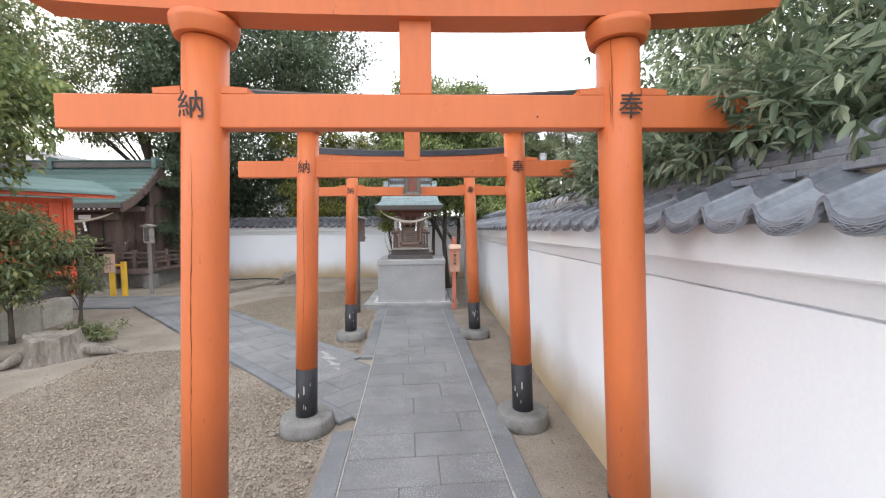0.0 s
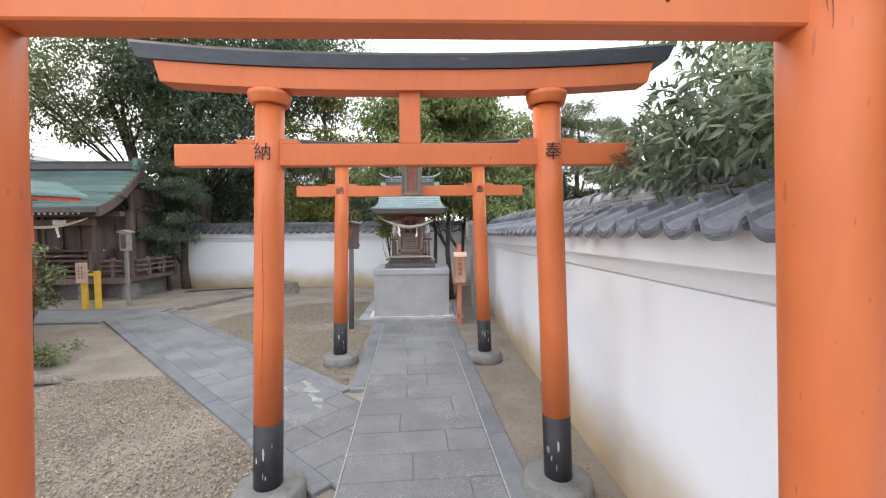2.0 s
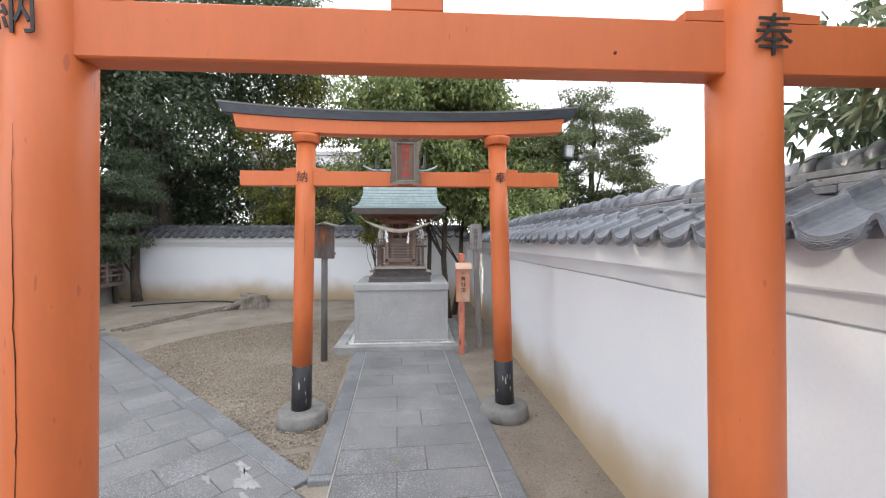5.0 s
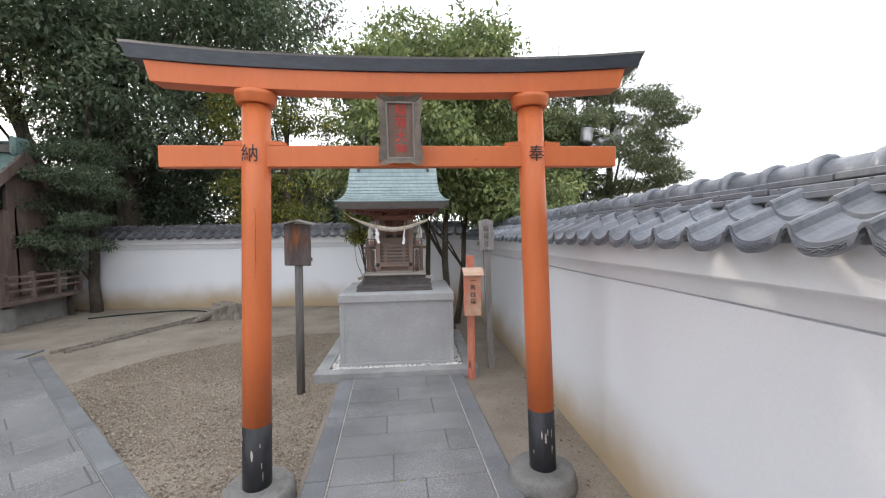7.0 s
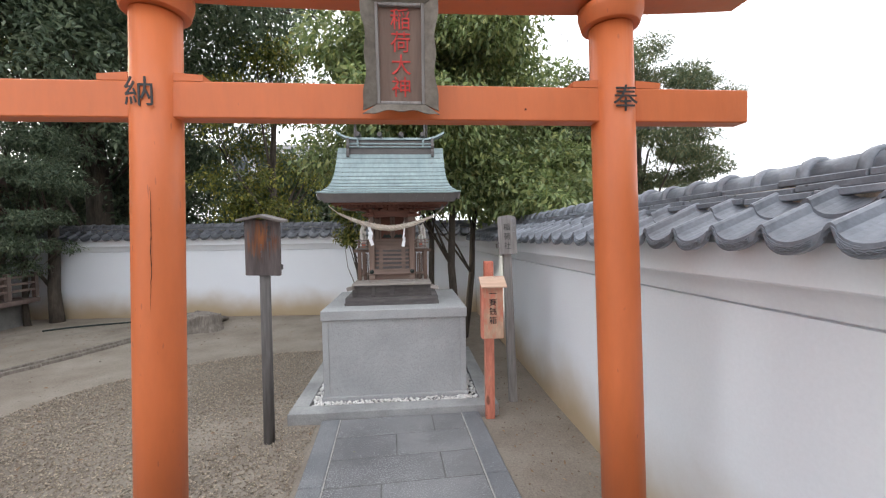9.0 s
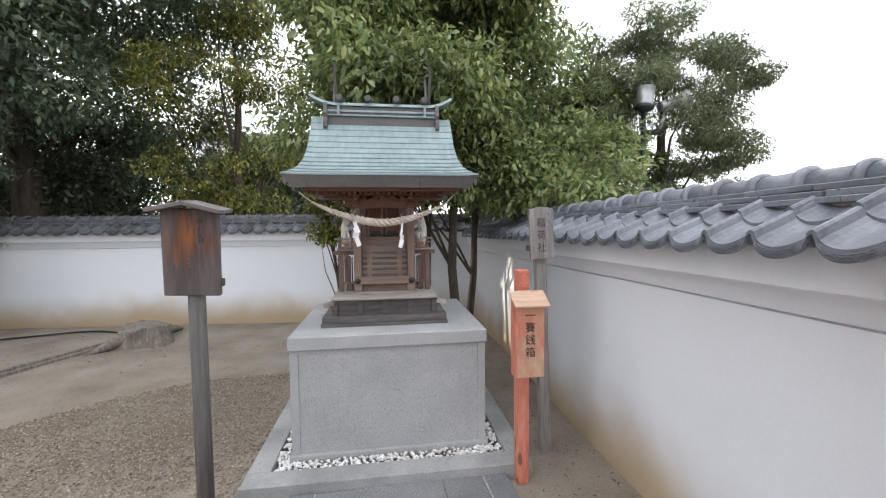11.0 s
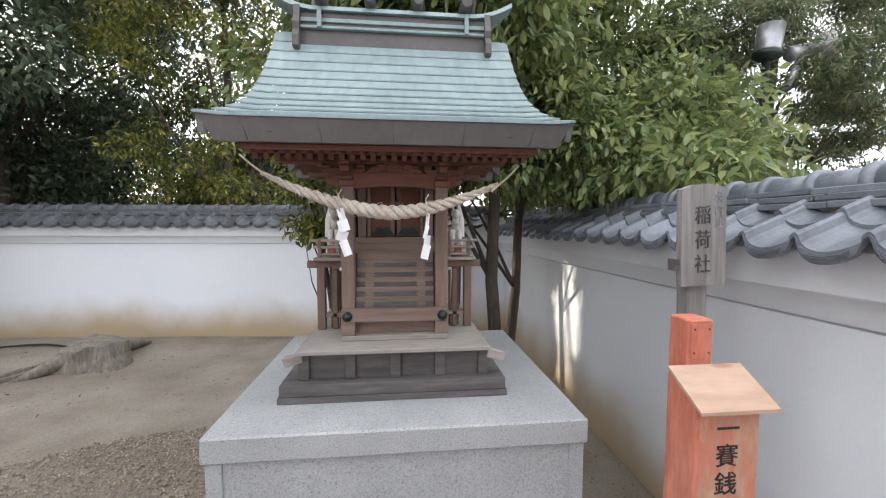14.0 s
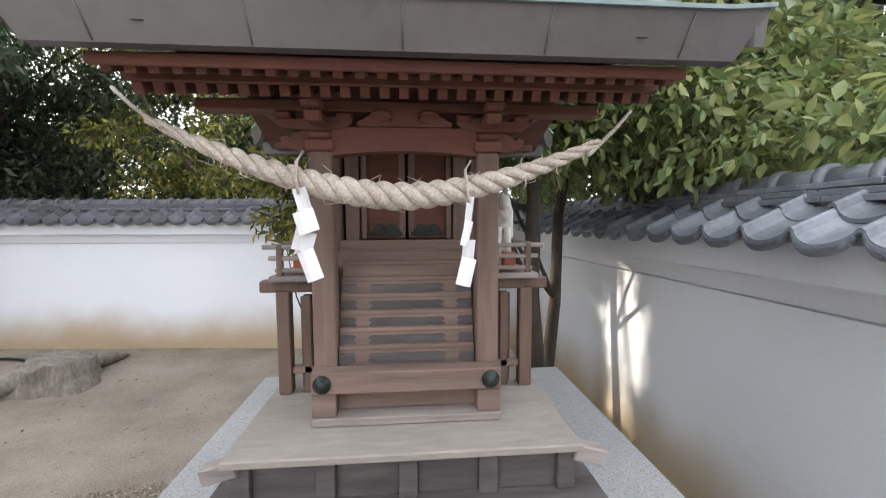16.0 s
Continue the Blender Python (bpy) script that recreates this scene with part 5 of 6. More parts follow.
    for side in (0, 1):
        for i in range(C):
            u0, u1 = i / C, (i + 1) / C
            cells = [-1.0, -0.86] + [-0.86 + 1.72 * k / 7 + (0.06 if i % 2 and 0 < k < 7 else 0) for k in range(1, 8)] + [1.0]
            for a, b in zip(cells, cells[1:]):
                bm_ = bmesh.new()
                pts = []
                for u, lift in ((u0, 0.010), ((u0 + u1) / 2, 0.006), (u1, 0.002)):
                    row = []
                    for c in (a, b):
                        cc = c * half_w(u)
                        edge = 0.008 * max(0, abs(c) - 0.86) / 0.14 * (1 - u)
                        y = roof_y(u) if side == 0 else 0.90 - roof_y(u)
                        row.append((cc, y, roof_z(u) + lift + edge))
                    pts.append(row)
                loft(bm_, [[r[0], r[1], (r[1][0], r[1][1], r[1][2] - 0.006), (r[0][0], r[0][1], r[0][2] - 0.006)] for r in pts])
                part("copper_sheet", bm_, "copper", s)
    bm_ = bmesh.new()
    rows = []
    for i in range(17):
        c = -1 + 2 * i / 16
        e = 0.008 * max(0, abs(c) - 0.86) / 0.14
        rows.append([(c * 0.600, -0.085, 0.972), (c * 0.600, -0.06, 0.972), (c * 0.655, -0.06, 1.052 + e), (c * 0.655, -0.1, 1.052 + e)])
    loft(bm_, rows)
    fascia = part("eaves_fascia", bm_, "copper_dark", s, "brown copper eaves fascia with green streaks")
    bm_ = bmesh.new()
    rows = []
    for i in range(17):
        c = -1 + 2 * i / 16
        e = 0.008 * max(0, abs(c) - 0.86) / 0.14
        rows.append([(c * 0.662, -0.106, 1.0525 + e), (c * 0.662, -0.06, 1.0525 + e), (c * 0.662, -0.06, 1.060 + e), (c * 0.662, -0.106, 1.060 + e)])
    loft(bm_, rows)
    part("eaves_lip", bm_, "copper", fascia, "thin verdigris lip")
    for x in (-0.50, -0.25, 0.0, 0.25, 0.50):
        bm_ = bmesh.new()
        tube(bm_, [(x * 0.985, -0.0865, 0.975), (x * 1.03, -0.1005, 1.049)], [0.0016, 0.0016], 5)
        part("fascia_seam", bm_, "copper_dark", fascia)
    put("eaves_fascia", "copper_dark", (-0.60, 0.60, 0.96, 0.985, 0.958, 1.052))
    for sd in (-1, 1):
        bm_ = bmesh.new()
        us = [k / 10 for k in range(11)]
        top = [(roof_y(u), roof_z(u) - 0.002, half_w(u)) for u in us] + [(0.90 - roof_y(u), roof_z(u) - 0.002, half_w(u)) for u in reversed(us[:-1])]
        rows = [[(sd * (w - 0.03), y, z - 0.075 * (1 - 0.4 * abs(y - 0.45))), (sd * (w - 0.012), y, z - 0.075 * (1 - 0.4 * abs(y - 0.45))), (sd * (w - 0.004), y, z), (sd * (w - 0.03), y, z)] for y, z, w in top]
        loft(bm_, rows)
        part("verge_board", bm_, "copper_dark", s)
    g = [(roof_y(k / 8), roof_z(k / 8) - 0.05) for k in range(9)] + [(0.90 - roof_y(k / 8), roof_z(k / 8) - 0.05) for k in range(7, -1, -1)]
    for x in (-0.43, 0.41):
        bm_ = bmesh.new()
        loft(bm_, [[(x + d, y, z) for y, z in g] for d in (0, 0.02)])
        part("gable_panel", bm_, "wood", s)
    # ridge
    ridge = put("ridge", "copper_dark", (-0.43, 0.43, 0.395, 0.505, 1.50, 1.645), label="boxed copper ridge, brown with green bands")
    put("ridge_band", "copper", (-0.435, 0.435, 0.375, 0.525, 1.568, 1.580), (-0.435, 0.435, 0.385, 0.515, 1.600, 1.618), parent=ridge)
    bm_ = bmesh.new()
    rows = []
    for i in range(25):
        x = -0.56 + 1.12 * i / 24
        up = 0.075 * max(0, (abs(x) - 0.38) / 0.18) ** 1.6
        w = 0.075 - 0.03 * max(0, (abs(x) - 0.42) / 0.14)
        rows.append([(x, 0.45 - w, 1.648 + up), (x, 0.45 + w, 1.648 + up), (x, 0.45 + w * 0.8, 1.672 + up), (x, 0.45 - w * 0.8, 1.672 + up)])
    loft(bm_, rows)
    part("ridge_cap", bm_, "copper", ridge, "verdigris ridge cap with upturned ends")
    for x in (-0.33, -0.11, 0.11, 0.33):
        bm_ = bmesh.new()
        tube(bm_, [(x, 0.33, 1.697), (x, 0.36, 1.70), (x, 0.54, 1.70), (x, 0.57, 1.697)], [0.022, 0.027, 0.027, 0.022], 14)
        part("ridge_log", bm_, "copper_dark", ridge)
    for sd in (-1, 1):
        bm_ = bmesh.new()
        prof = [(0.372, 1.665), (0.36, 1.61), (0.345, 1.58), (0.352, 1.55), (0.335, 1.52), (0.335, 1.475), (0.355, 1.465), (0.372, 1.48), (0.38, 1.56)]
        loft(bm_, [[(sd * x, y, z) for y, z in prof] for x in (0.418, 0.446)])
        part("ridge_end_scroll", bm_, "copper_dark", ridge)
        bm_ = bmesh.new()
        prof = [(0.372, 1.66), (0.36, 1.62), (0.362, 1.57), (0.378, 1.565), (0.385, 1.60)]
        loft(bm_, [[(sd * x, y, z) for y, z in prof] for x in (0.325, 0.343)])
        part("ridge_scroll", bm_, "copper", ridge)
        for lean_ in (-1, 1):
            bm_ = bmesh.new()
            box(bm_, -0.009, 0.009, -0.017, 0.017, -0.03, 0.30, 0.003, Matrix.Translation((sd * 0.365 + lean_ * 0.0095, 0.45, 1.67)) @ pose(0, 0, 0, lean_ * 24, 0, 0))
            part("finial_blade", bm_, "copper_dark", ridge)
    return s


shrine()


def fox(sd):
    """A small seated guardian figure: body, neck, head with ears and an upright tail, as one worn white lump."""
    t = bmesh.new()
    x = -0.012 + sd * 0.293
    y, z = 7.53 + 0.42, 0.855 + 0.538
    tube(t, [(x, y + 0.05, z), (x, y + 0.055, z + 0.05), (x, y + 0.03, z + 0.11), (x, y + 0.005, z + 0.155), (x, y - 0.005, z + 0.18)], [0.040, 0.043, 0.033, 0.022, 0.018], 12)
    tube(t, [(x, y + 0.02, z + 0.185), (x, y - 0.01, z + 0.20), (x, y - 0.04, z + 0.188), (x, y - 0.062, z + 0.18)], [0.014, 0.024, 0.014, 0.006], 10)
    for e in (-1, 1):
        tube(t, [(x + e * 0.012, y - 0.002, z + 0.215), (x + e * 0.016, y, z + 0.245)], [0.009, 0.001], 6)
        tube(t, [(x + e * 0.017, y - 0.02, z), (x + e * 0.016, y - 0.012, z + 0.06), (x + e * 0.014, y, z + 0.12)], [0.011, 0.010, 0.014], 8)
    tube(t, [(x + sd * 0.02, y + 0.085, z + 0.01), (x + sd * 0.035, y + 0.11, z + 0.08), (x + sd * 0.035, y + 0.10, z + 0.17), (x + sd * 0.03, y + 0.085, z + 0.25)], [0.018, 0.027, 0.024, 0.004], 10)
    return tagged(new("fox_statue", to_mesh(t, "fox_statue", "porcelain")), "small white glazed fox statue on the shrine gallery", "statue", "guardian pair")


fox(-1), fox(1)


# ---- straw rope and paper streamers ----
def rope_line(u):
    """Centre of the hanging rope, u from 0 (west end) to 1 (east end)."""
    x = -0.51 + 0.91 * u
    k = (x + 0.02) / 0.5
    return Vector((x, 7.555 + 0.02 * abs(k), 1.588 + 0.156 * abs(k) ** 1.69))


def shimenawa():
    r = thing("straw_rope", (0, 0, 0), "thick twisted straw rope hung across the shrine front", "rope")
    for k in range(3):
        bm_ = bmesh.new()
        pts, rad = [], []
        for i in range(141):
            u = i / 140
            thick = 0.0085 + 0.0175 * math.sin(math.pi * min(max((u ** 0.95 - 0.02) / 0.98, 0), 1)) ** 0.9
            a = 2 * math.pi * (u * 8.5 + k / 3)
            p = rope_line(u)
            pts.append(p + Vector((0.15 * math.cos(a), math.cos(a), math.sin(a))) * thick * 0.60)
            rad.append(thick * 0.555)
        tube(bm_, pts, rad, 9)
        part("strand", bm_, "rope", r)
    rnd = random.Random(2)
    for i in range(46):
        u = rnd.uniform(0.12, 0.92)
        p = rope_line(u)
        bm_ = bmesh.new()
        q = p + Vector((rnd.uniform(-0.01, 0.01), -0.02, rnd.choice((-1, 1)) * 0.028))
        tube(bm_, [p + Vector((0, -0.01, 0)), q, q + Vector((rnd.uniform(-0.03, 0.03), -0.005, rnd.choice((-1, 1)) * rnd.uniform(0.002, 0.018)))], [0.0012, 0.001, 0.0004], 4)
        part("loose_straw", bm_, "rope", r)
    for end, tip in (((-0.505, 7.576, 1.739), (-0.60, 7.62, 1.81)), ((0.40, 7.573, 1.70), (0.50, 7.63, 1.785))):
        bm_ = bmesh.new()
        a, b = Vector(end), Vector(tip)
        tube(bm_, [a - (b - a) * 0.3, a.lerp(b, 0.5) + Vector((0, 0, -0.004)), b], [0.005, 0.004, 0.004], 8)
        part("tie_cord", bm_, "rope", r)
    for x, kind in ((-0.218, 0), (0.11, 1)):
        u = (x + 0.51) / 0.91
        p = rope_line(u)
        bm_ = bmesh.new()
        tube(bm_, [p + Vector((0.004, -0.036, -0.03)), p + Vector((0.0, -0.037, 0.0)), p + Vector((-0.002, -0.02, 0.035)), p + Vector((0.01, -0.015, 0.055))], [0.003] * 4, 6)
        part("straw_knot", bm_, "rope", r)
        w = thing("paper_streamer", (p.x, p.y - 0.036, p.z - 0.02), "white folded zigzag paper streamer hanging from the rope", "paper streamer", "paper streamers")
        if kind == 0:
            sheets = [(0.010, -0.022, 0.026, 0.050, -14), (0.018, -0.062, 0.040, 0.044, -18), (0.012, -0.100, 0.040, 0.042, 18), (0.026, -0.145, 0.032, 0.060, -20)]
        else:
            sheets = [(0.004, -0.030, 0.014, 0.066, 6), (-0.002, -0.070, 0.016, 0.050, 14), (0.002, -0.105, 0.024, 0.045, 4), (-0.004, -0.145, 0.030, 0.055, 14)]
        for k, (cx, cz, wd, ht, turn) in enumerate(sheets):
            bm_ = bmesh.new()
            bend = 0.006 * (-1) ** k
            loft(bm_, [[(u * wd / 2, -0.004 * k + bend * (1 - u * u), ht / 2), (u * wd / 2, -0.004 * k + bend * (1 - u * u) + bend, -ht / 2), (u * wd / 2, 0.0008 - 0.004 * k + bend * (1 - u * u) + bend, -ht / 2), (u * wd / 2, 0.0008 - 0.004 * k + bend * (1 - u * u), ht / 2)] for u in (-1, -0.3, 0.3, 1)])
            bmesh.ops.transform(bm_, matrix=pose(cx, 0, cz, 0, turn, 0), verts=bm_.verts)
            part("fold", bm_, "paper", w)


shimenawa()

# ---- name plaque on the far gate ----
def plaque():
    p = thing("name_plaque", Matrix.Translation((0.139, 5.072, 2.122)) @ pose(0, 0, 0, 9, 0, 0), "weathered wooden name plaque with red characters and a wavy frame", "plaque")
    bm_ = bmesh.new()
    box(bm_, -0.075, 0.075, -0.004, 0.014, -0.15, 0.15, 0.002)
    part("panel", bm_, "wood", p)
    def flare(u):
        """The frame's rim: drawn in at the middle, spreading to its horned corners, with small lobes."""
        return 0.016 * abs(u) ** 2.2 + 0.0035 * math.cos(u * 9.4)

    for sd in (-1, 1):
        bm_ = bmesh.new()
        rows = []
        for i in range(33):
            u = -1 + i / 16
            w = 0.112 + flare(u)
            rows.append([(sd * 0.074, -0.012, u * 0.149), (sd * w, -0.036, u * 0.176), (sd * w, -0.026, u * 0.176), (sd * 0.074, 0.010, u * 0.149)])
        loft(bm_, rows)
        part("frame_side", bm_, "plaque_wood", p)
        bm_ = bmesh.new()
        rows = []
        for i in range(33):
            u = -1 + i / 16
            h = 0.176 + flare(u) * 0.9
            rows.append([(u * 0.074, -0.012, sd * 0.149), (u * 0.126, -0.037, sd * h), (u * 0.126, -0.026, sd * h), (u * 0.074, 0.010, sd * 0.149)])
        loft(bm_, rows)
        part("frame_rail", bm_, "plaque_wood", p)
    for x0, x1, z0, z1 in ((-0.079, -0.069, -0.154, 0.154), (0.069, 0.079, -0.154, 0.154), (-0.068, 0.068, 0.144, 0.154), (-0.068, 0.068, -0.154, -0.144)):
        bm_ = bmesh.new()
        box(bm_, x0, x1, -0.018, 0.0, z0, z1, 0.002)
        part("inner_moulding", bm_, "post_grey", p)
    for i, ch in enumerate("\u7a32\u8377\u5927\u795e"):
        lettering("character", ch, 0.068, pose(0.002, -0.0062, 0.104 - 0.069 * i, 90, 0, 0), "red_ink", p)
    bm_ = bmesh.new()
    box(bm_, -0.03, 0.03, 0.02, 0.075, 0.08, 0.19, 0.003)
    part("hanger", bm_, "wood_dark", p)


plaque()


# ---- notice board ----
def notice_board():
    m = Matrix.Translation((-0.925, 6.76, 0)) @ pose(0, 0, 0, 4.5, 2.0, 0)
    b = thing("notice_board", m, "weathered dark wooden notice board with gabled roof on a post", "notice board")
    bm_ = bmesh.new()
    tube(bm_, [(0, 0.03, -0.1), (0, 0.03, 0.6), (0, 0.03, 1.62)], [0.041, 0.038, 0.036], 10)
    part("post", bm_, "notice_post", b)
    bm_ = bmesh.new()
    box(bm_, -0.118, 0.122, -0.018, 0.012, 1.258, 1.655, 0.004)
    board = part("board", bm_, "notice", b, "rain-stained board with rust-brown streaks")
    for i, ch in enumerate("\u5fa1\u796d\u795e"):
        lettering("character", ch, 0.036, pose(0.048, -0.0190, 1.595 - 0.040 * i, 90, 0, 0), "ink_soft", board, 0.85)
    for x, z, w, h in ((-0.005, 1.44, 0.008, 0.10),):
        for k in range(6):
            bm_ = bmesh.new()
            box(bm_, x - w * (0.4 + 0.2 * (k % 3)), x + w * (0.6 - 0.15 * (k % 2)), -0.0195, -0.018, z - h / 2 + k * h / 6, z - h / 2 + k * h / 6 + h / 11)
            part("faded_writing", bm_, "wood_dark", board)
    for sd in (-1, 1):
        bm_ = bmesh.new()
        box(bm_, -0.005, 0.158, -0.075, 0.075, -0.009, 0.009, 0.002, Matrix.Translation((0, 0, 1.683)) @ (pose(0, 0, 0, 0, 13, 0) if sd > 0 else pose(0, 0, 0, 0, 13, 180)))
        part("roof_board", bm_, "wood_roof", b)
    bm_ = bmesh.new()
    box(bm_, 0.11, 0.132, -0.005, 0.02, 1.30, 1.335, 0.002)
    part("peg", bm_, "wood_dark", b)


# ---- offering box ----
def offering_box():
    b = thing("offering_box", (0.772, 6.925, 0), "worn salmon-painted wooden offering box on a post", "offering box")
    bm_ = bmesh.new()
    box(bm_, 0.010, 0.083, 0.058, 0.135, -0.1, 1.29, 0.004)
    post = part("post", bm_, "salmon", b)
    bm_ = bmesh.new()
    box(bm_, 0.016, 0.078, 0.0545, 0.0575, 1.185, 1.28, 0.001)
    br = part("bracket_plate", bm_, "salmon", post, "painted plate with screw holes")
    for x, z in ((0.026, 1.265), (0.068, 1.265), (0.026, 1.20), (0.068, 1.20)):
        bm_ = bmesh.new()
        tube(bm_, [(x, 0.0544, z), (x, 0.0532, z)], [0.003, 0.003], 8)
        part("screw_hole", bm_, "ink", br)
    bm_ = bmesh.new()
    loft(bm_, [[(x, -0.035, 0.668), (x, 0.0565, 0.668), (x, 0.0565, 1.145), (x, -0.035, 1.092)] for x in (-0.034, 0.140)])
    body = part("body", bm_, "salmon", b)
    bm_ = bmesh.new()
    box(bm_, -0.022, 0.139, -0.0362, -0.0345, 0.67, 1.085, 0.0005)
    part("front_panel", bm_, "salmon_bare", body, "front board with paint peeled to tan")
    bm_ = bmesh.new()
    loft(bm_, [[(x, -0.068, 1.088), (x, 0.0565, 1.158), (x, 0.0565, 1.168), (x, -0.068, 1.097)] for x in (-0.046, 0.166)])
    part("lid", bm_, "tan", b, "bare tan board lid")
    bm_ = bmesh.new()
    box(bm_, 0.025, 0.085, -0.0380, -0.0345, 1.035, 1.041)
    part("coin_slot", bm_, "ink", body)
    for i, ch in enumerate("\u8cfd\u92ad\u7bb1"):
        lettering("character", ch, 0.064, pose(0.054, -0.0372, 0.962 - 0.074 * i, 90, 0, 0), "ink", body)


# ---- name post ----
def name_post():
    b = thing("name_post", Matrix.Translation((1.10, 7.295, 0)) @ pose(0, 0, 0, 0, -2.0, 0), "silvered wooden name board with black characters on a post", "sign post")
    bm_ = bmesh.new()
    box(bm_, -0.037, 0.037, 0.0, 0.06, -0.1, 1.60, 0.004)
    part("post", bm_, "post_grey", b)
    bm_ = bmesh.new()
    pts = [(-0.082, 1.335), (0.082, 1.335), (0.082, 1.668), (0.04, 1.682), (0.0, 1.686), (-0.04, 1.682), (-0.082, 1.668)]
    loft(bm_, [[(x, y, z) for x, z in pts] for y in (-0.028, -0.001)])
    board = part("board", bm_, "post_grey", b)
    bm_ = bmesh.new()
    box(bm_, -0.10, -0.082, -0.02, 0.02, 1.39, 1.43, 0.002)
    part("peg", bm_, "wood_dark", b)
    for i, ch in enumerate("\u7a32\u8377\u793e"):
        lettering("character", ch, 0.068, pose(-0.005, -0.0295, 1.575 - 0.084 * i, 90, 0, 0), "ink_soft", board, 0.9)
    for i, ch in enumerate("\u5883\u5185\u793e"):
        lettering("character", ch, 0.038, pose(0.053, -0.0295, 1.637 - 0.044 * i, 90, 0, 0), "ink_faded", board, 0.9)


notice_board(), offering_box(), name_post()


# ---- yard lamp with cameras ----
def yard_lamp():
    b = thing("yard_lamp", Matrix.Translation((3.05, 9.12, -0.05)) @ Matrix.Scale(0.70, 4), "dark lamp post with grey cylindrical head and silver floodlight", "lamp post")
    bm_ = bmesh.new()
    tube(bm_, [(0, 0, 0), (0, 0, 2.0), (0, 0, 4.25)], [0.06, 0.05, 0.045], 12)
    part("pole", bm_, "iron", b)
    m_ = pose(0.0, 0, 4.20, 0, 7, 0)

    def turned(prof, at=m_):
        b2 = bmesh.new()
        lathe(b2, prof, 20)
        b2.transform(at)
        return b2

    part("lamp_collar", turned([(0.05, 0.0), (0.15, 0.05), (0.155, 0.10), (0.13, 0.115)]), "iron", b)
    part("lamp_head", turned([(0.13, 0.10), (0.135, 0.13), (0.14, 0.42), (0.10, 0.43)]), "metal", b, "grey cylindrical lamp body")
    part("lamp_cap", turned([(0.10, 0.42), (0.105, 0.47), (0.03, 0.48), (0.0, 0.48)]), "iron", b)
    bm_ = bmesh.new()
    tube(bm_, [(-0.02, 0, 3.86), (0.2, 0, 3.87), (0.45, 0, 3.97)], [0.035, 0.05, 0.03], 10)
    part("bracket_arm", bm_, "iron", b)
    bm_ = bmesh.new()
    tube(bm_, [(0.28, -0.02, 3.92), (0.40, -0.04, 4.22)], [0.035, 0.04], 10)
    part("tilt_bracket", bm_, "metal", b)
    aim = pose(0.30, 0, 4.30, 0, 76, 0)
    part("flood_housing", turned([(0.0, 0.0), (0.08, 0.0), (0.09, 0.02), (0.09, 0.26), (0.07, 0.27)], aim), "metal", b)
    part("flood_reflector", turned([(0.085, 0.262), (0.17, 0.50), (0.175, 0.515), (0.15, 0.505), (0.0, 0.49)], aim), "metal", b, "flared silver floodlight rim")


yard_lamp()


# ---- stumps ----
def stump(place, r, h, roots, seed, label):
    rnd = random.Random(seed)
    t = bmesh.new()
    rings = []
    for z, k in ((-0.05, 1.16), (0.03, 1.06), (h * 0.4, 0.99), (h * 0.92, 0.96), (h, 0.95), (h * 1.01, 0.90)):
        rings.append([(place[0] + r * k * (1 + 0.13 * math.sin(a * 3 + seed) * (1.2 - z / h) + 0.06 * math.sin(a * 7)) * math.cos(a), place[1] + r * k * (1 + 0.13 * math.sin(a * 3 + seed) * (1.2 - z / h) + 0.06 * math.sin(a * 7)) * math.sin(a),
                       z + ((0.03 * math.sin(a * 2 + seed) + 0.015 * math.sin(a * 9)) * (z > h * 0.9))) for a in [2 * math.pi * i / 30 for i in range(30)]])
    loft(t, rings)
    top = thing("tree_stump", (0, 0, 0), label, "tree stump")
    part("stump", t, "stump", top)
    for i in range(roots):
        a = rnd.uniform(0, 6.28)
        ln = r * rnd.uniform(1.2, 2.4)
        d = Vector((math.cos(a), math.sin(a), 0))
        p = Vector((place[0], place[1], 0))
        t = bmesh.new()
        tube(t, [p + d * r * 0.6 + Vector((0, 0, h * 0.5)), p + d * r * 1.2 + Vector((0, 0, h * 0.22)), p + d * (r + ln * 0.6) + Vector((0.03, 0.02, 0.01)), p + d * (r + ln) + Vector((0, 0, -0.05))], [r * 0.3, r * 0.26, r * 0.17, r * 0.05], 10)
        part("root", t, "stump", top)


stump((-3.35, 10.72), 0.30, 0.21, 3, 3, "weathered grey tree stump on bare sand")
stump((-4.15, 4.55), 0.26, 0.27, 6, 7, "gnarled grey tree stump with spreading roots")


# ---- low edging and hose across the yard ----
def edging():
    e = thing("edging_strip", (0, 0, 0), "low weathered stone edging strip set in the sand", "edging")
    p0, p1 = Vector((-4.75, 8.6, 0)), Vector((-3.75, 11.0, 0))
    ang = math.degrees(math.atan2(p1.y - p0.y, p1.x - p0.x))
    for off in (0.0, 0.17):
        for i in range(6):
            a = p0.lerp(p1, i / 6) + Vector((off, 0, 0))
            bm_ = bmesh.new()
            box(bm_, 0.005, (p1 - p0).length / 6 - 0.005, -0.024, 0.024, -0.1, 0.006, 0.006, Matrix.Translation(a) @ pose(0, 0, 0, 0, 0, ang + i * 2 - 5))
            part("edging_stone", bm_, "stump", e)
    bm_ = bmesh.new()
    tube(bm_, [(-6.0 + 2.6 * u, 10.9 + 0.55 * math.sin(u * 3.0) + 0.03 * math.sin(u * 14), -0.012) for u in [k / 30 for k in range(31)]], [0.014] * 31, 8)
    tagged(new("garden_hose", to_mesh(bm_, "garden_hose", "iron")), "dark garden hose lying on the sand", "hose")


edging()


